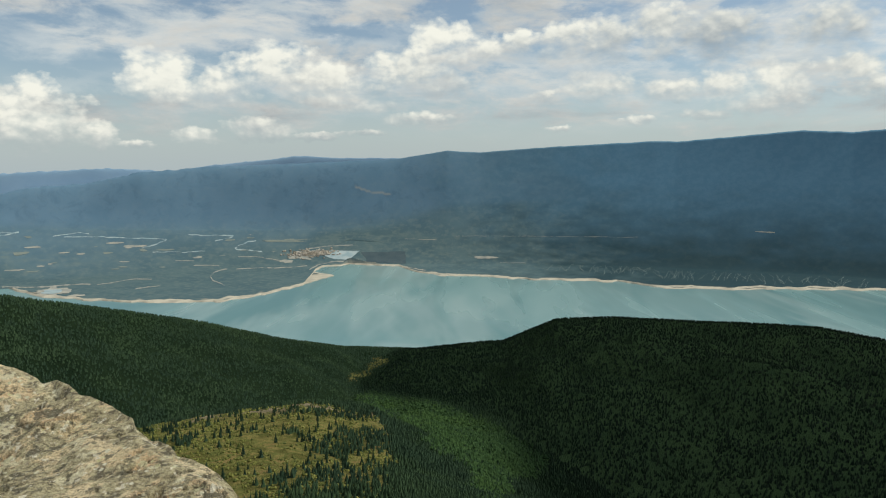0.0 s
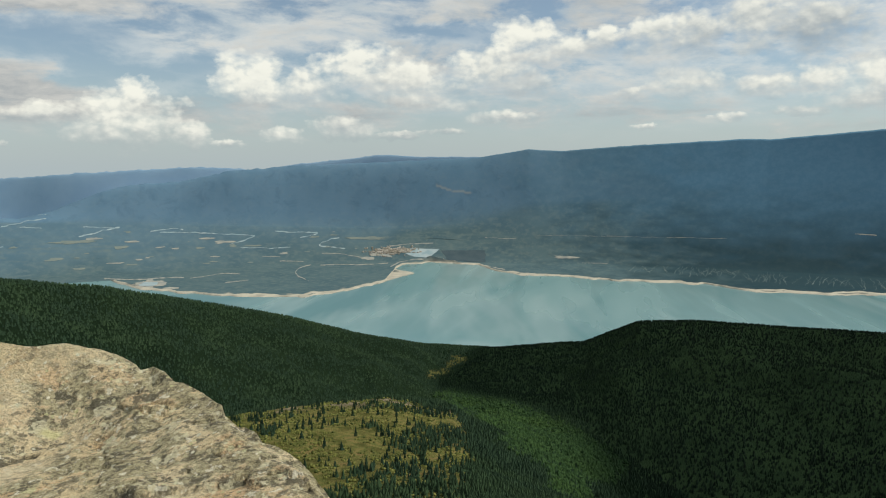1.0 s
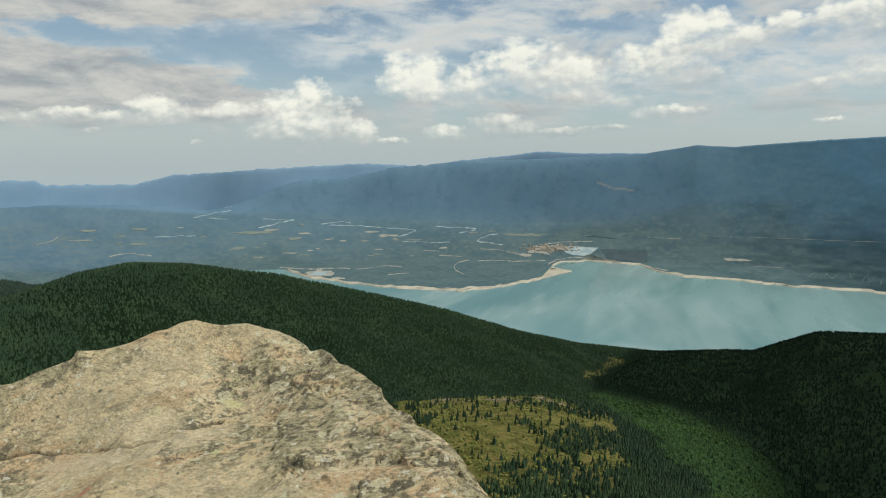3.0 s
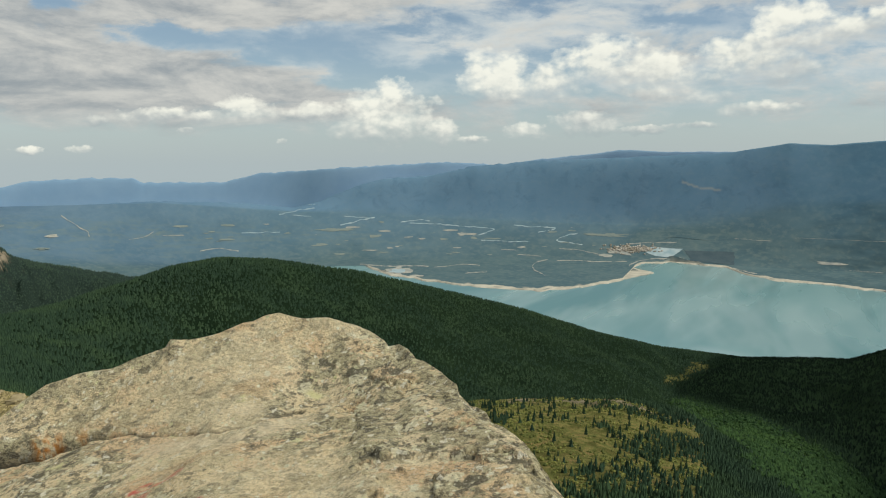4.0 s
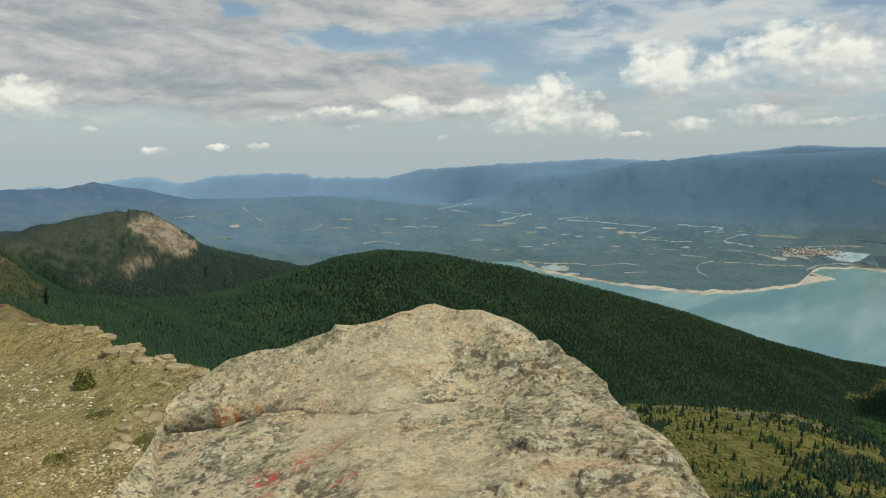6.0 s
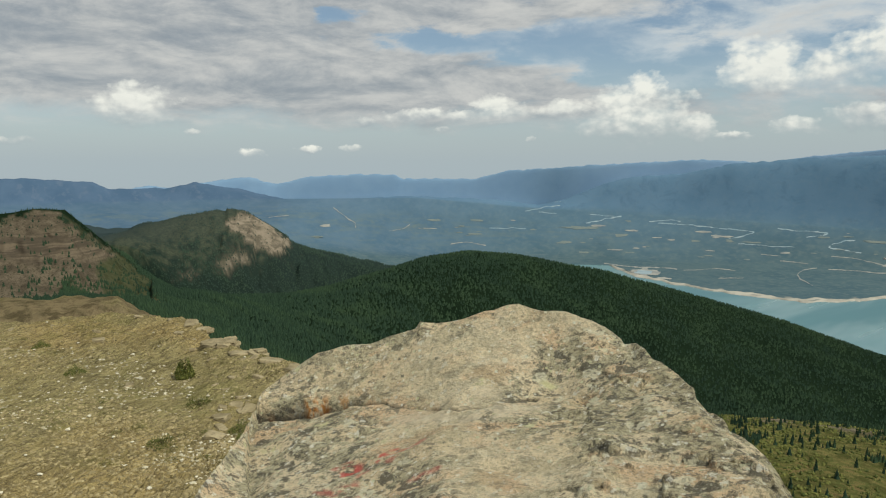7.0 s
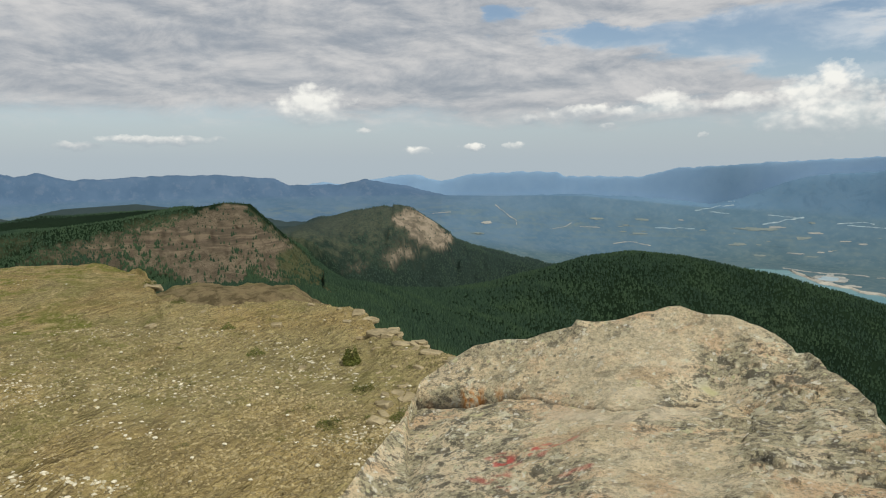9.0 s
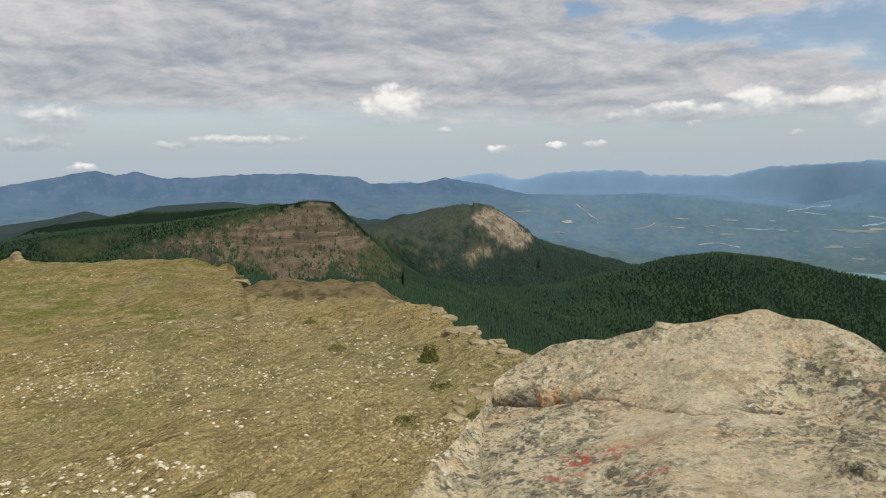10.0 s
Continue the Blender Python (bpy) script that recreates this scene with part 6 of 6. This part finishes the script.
# ---------------- bedrock ledges along the edge of the summit ----------------
def ledge_material():
    m, nt, b = material("bedrock", 0.92, 0.15)
    p = position(nt)
    n1 = noise_tex(nt, turned(nt, p, 30, 2.0, 2.0, 14.0), 1.0, 6, 0.6)
    n2 = noise_tex(nt, p, 12.0, 5, 0.65)
    c = mix(nt, ramp(nt, n1, 0.35, 0.65), (0.22, 0.180, 0.100), (0.38, 0.315, 0.185))
    c = mix(nt, ramp(nt, n2, 0.52, 0.7, 0.0, 0.7), c, (0.13, 0.11, 0.08))
    nt.links.new(c, b.inputs["Base Color"])
    bump(nt, b, n2, 0.6, 0.03)
    return m


LEDGE = ledge_material()


def slab_mesh(rng, w, d, h):
    """A broken slab: uneven outline, split edges."""
    bm = bmesh.new()
    n = 15
    off = rng.uniform(0, 99)
    rings = []
    for lvl, (zz, sc) in enumerate(((0, 0.96), (0.35, 1.02), (0.8, 1.0), (1.0, 0.93))):
        ring = []
        for k in range(n):
            a = 6.2832 * k / n
            q = sc * (1 + 0.30 * noise.noise(Vector((math.cos(a) * 1.3, math.sin(a) * 1.3, off))) + 0.22 * noise.noise(Vector((math.cos(a) * 3.3, math.sin(a) * 3.3, off + lvl * 0.7))))
            ring.append(bm.verts.new((w * q * math.copysign(abs(math.cos(a)) ** 0.5, math.cos(a)), d * q * math.copysign(abs(math.sin(a)) ** 0.5, math.sin(a)), h * zz + 0.02 * noise.noise(Vector((a * 2, lvl, off))))))
        rings.append(ring)
    for r0, r1 in zip(rings[:-1], rings[1:]):
        for k in range(n):
            bm.faces.new((r0[k], r0[(k + 1) % n], r1[(k + 1) % n], r1[k]))
    bm.faces.new(rings[-1])
    bm.faces.new(rings[0][::-1])
    return bm


def ledge(seed, az, k, size, layers, turn):
    rng = random.Random(seed)
    x, y, z, r = [float(v[0]) for v in ground_at(np.array([az]), np.array([k]))]
    ob = empty("rock_ledge")
    size = size * 0.62
    zz = -0.35 * size
    for i in range(layers):
        h = size * rng.uniform(0.16, 0.30)
        p = part("slab", slab_mesh(rng, size * rng.uniform(0.7, 1.15), size * rng.uniform(0.45, 0.8), h), LEDGE, ob)
        p.matrix_basis = pose(rng.uniform(-0.15, 0.15) * size, rng.uniform(-0.15, 0.15) * size, zz, rng.uniform(-9, 9), rng.uniform(-9, 9), rng.uniform(-50, 50))
        zz += h * 0.8
    ob.matrix_basis = pose(x, y, z - size * 0.12, 0, 0, turn)
    tagged(ob, "layered brown bedrock ledge breaking off at the summit's edge", "rock", "bedrock ledges")


rng0 = random.Random(77)
for seed, az, k, size, layers in ((1, 62.6, 2.99, 0.55, 3), (2, 63.4, 2.98, 0.6, 3), (3, 61.8, 2.97, 0.6, 4), (4, 60.8, 3.0, 0.6, 4), (5, 59.6, 2.98, 0.55, 3), (6, 58.6, 3.0, 0.5, 4), (7, 57.6, 2.97, 0.55, 3), (8, 64.6, 2.99, 0.45, 2), (9, 78.8, 2.98, 0.8, 3), (10, 79.3, 2.96, 0.7, 2), (11, 79.9, 2.99, 0.7, 2),
                                  (12, 68.3, 2.62, 0.35, 2), (13, 72.8, 2.50, 0.35, 2), (14, 61.5, 2.80, 0.45, 2), (15, 60.3, 2.72, 0.4, 2), (16, 83.5, 3.0, 0.6, 1), (17, 89.5, 3.0, 0.7, 1), (18, 93.0, 3.0, 0.6, 1), (19, 66.8, 3.0, 0.5, 2), (20, 76.9, 3.0, 0.5, 2)):
    ledge(seed, az, k, size, layers, az - 90 + rng0.uniform(-25, 25))


# ---------------- low scrub in the meadow ----------------
def scrub():
    rng = np.random.default_rng(17)
    n = 11000
    az, k = rng.uniform(3.5, 27, n), 8.02 - 1.2 * rng.random(n) ** 1.5
    x, y, z, r = ground_at(az, k)
    keep = fbm(x / 22, y / 22, 4, 88) + rng.uniform(-0.5, 0.5, n) > -0.05
    x, y, z, r = x[keep], y[keep], z[keep], r[keep]
    n = len(x)
    d = rng.uniform(0.5, 1.7, n)
    base = np.array(ICO)
    V = rng.uniform(0.6, 1.3, (n, len(ICO), 1)) * base[None] * np.stack([d, d, d * rng.uniform(0.6, 1.3, n)], -1)[:, None, :]
    V = V + np.stack([x, y, z + d * 0.2], -1)[:, None, :]
    F = (np.arange(n)[:, None, None] * len(ICO) + np.array(ICO_F)[None]).reshape(-1, 3)
    tagged(new("scrub", np_mesh("scrub", V.reshape(-1, 3), F, SHRUB)), "low green scrub dotted over the dry meadow", "scrub", kind="stuff")


scrub()


# ---------------- broad-leaved growth in the creek valley ----------------
def leafy_growth():
    rng = np.random.default_rng(29)
    n = 60000
    az, k = rng.uniform(-11, 7.5, n), rng.uniform(6.6, 9.05, n)
    i, j = np.clip(np.searchsorted(AZ, az), 0, len(AZ) - 1), np.clip(np.searchsorted(KK[0], k), 0, KK.shape[1] - 1)
    keep = rng.uniform(0, 1, n) < ATT["leafy"][i, j] * 0.62
    az, k = az[keep], k[keep]
    x, y, z, r = ground_at(az, k)
    n = len(x)
    d = rng.uniform(1.2, 3.0, n)
    base = np.array(ICO)
    V = rng.uniform(0.6, 1.35, (n, len(ICO), 1)) * base[None] * np.stack([d, d, d * rng.uniform(0.8, 1.4, n)], -1)[:, None, :]
    V = V + np.stack([x, y, z + d * 0.5], -1)[:, None, :]
    F = (np.arange(n)[:, None, None] * len(ICO) + np.array(ICO_F)[None]).reshape(-1, 3)
    tagged(new("thicket", np_mesh("thicket", V.reshape(-1, 3), F, LEAVES)), "bright green broad-leaved thicket filling the creek valley", "thicket", kind="stuff")


LEAVES = foliage_material("thicket_leaves", (0.013, 0.030, 0.010), (0.025, 0.050, 0.017))
leafy_growth()


# ---------------- broken blocks below the summit's edge ----------------
def blocks():
    rng = random.Random(51)
    kinds = []
    for size in (0.14, 0.11, 0.08, 0.18):
        me = bpy.data.meshes.new("rock_block")
        bm = slab_mesh(rng, size, size * rng.uniform(0.6, 0.9), size * rng.uniform(0.45, 0.8))
        bm.to_mesh(me)
        bm.free()
        me.materials.append(LEDGE)
        kinds.append(tagged(new("rock_block", me), "angular brown block broken from the layered bedrock", "rock", "broken blocks"))
    used = set()
    for n in range(48):
        i = n % 4
        az, k = 55.0 + 8.5 * rng.random(), 2.35 + 0.65 * rng.random() ** 0.7
        if n > 36:
            az, k = rng.uniform(63, 80), rng.uniform(2.7, 3.0)
        x, y, z, r = [float(v[0]) for v in ground_at(np.array([az]), np.array([k]))]
        m = pose(x, y, z - 0.05, rng.uniform(-14, 14), rng.uniform(-14, 14), rng.uniform(0, 360))
        if i in used:
            copy_thing(kinds[i], m)
        else:
            used.add(i)
            kinds[i].matrix_basis = m


blocks()


def cairn():
    rng = random.Random(61)
    x, y, z, r = [float(v[0]) for v in ground_at(np.array([93.5]), np.array([2.99]))]
    ob = empty("cairn")
    zz = -0.05
    for w in (0.30, 0.25, 0.20, 0.17, 0.12):
        h = w * 0.55
        p = part("stone", slab_mesh(rng, w, w * 0.8, h), LEDGE, ob)
        p.matrix_basis = pose(rng.uniform(-0.03, 0.03), rng.uniform(-0.03, 0.03), zz, 0, 0, rng.uniform(0, 360))
        zz += h * 0.93
    ob.matrix_basis = pose(x, y, z, 0, 0, 0)
    tagged(ob, "small cairn of stacked grey stones on the skyline", "cairn")


cairn()
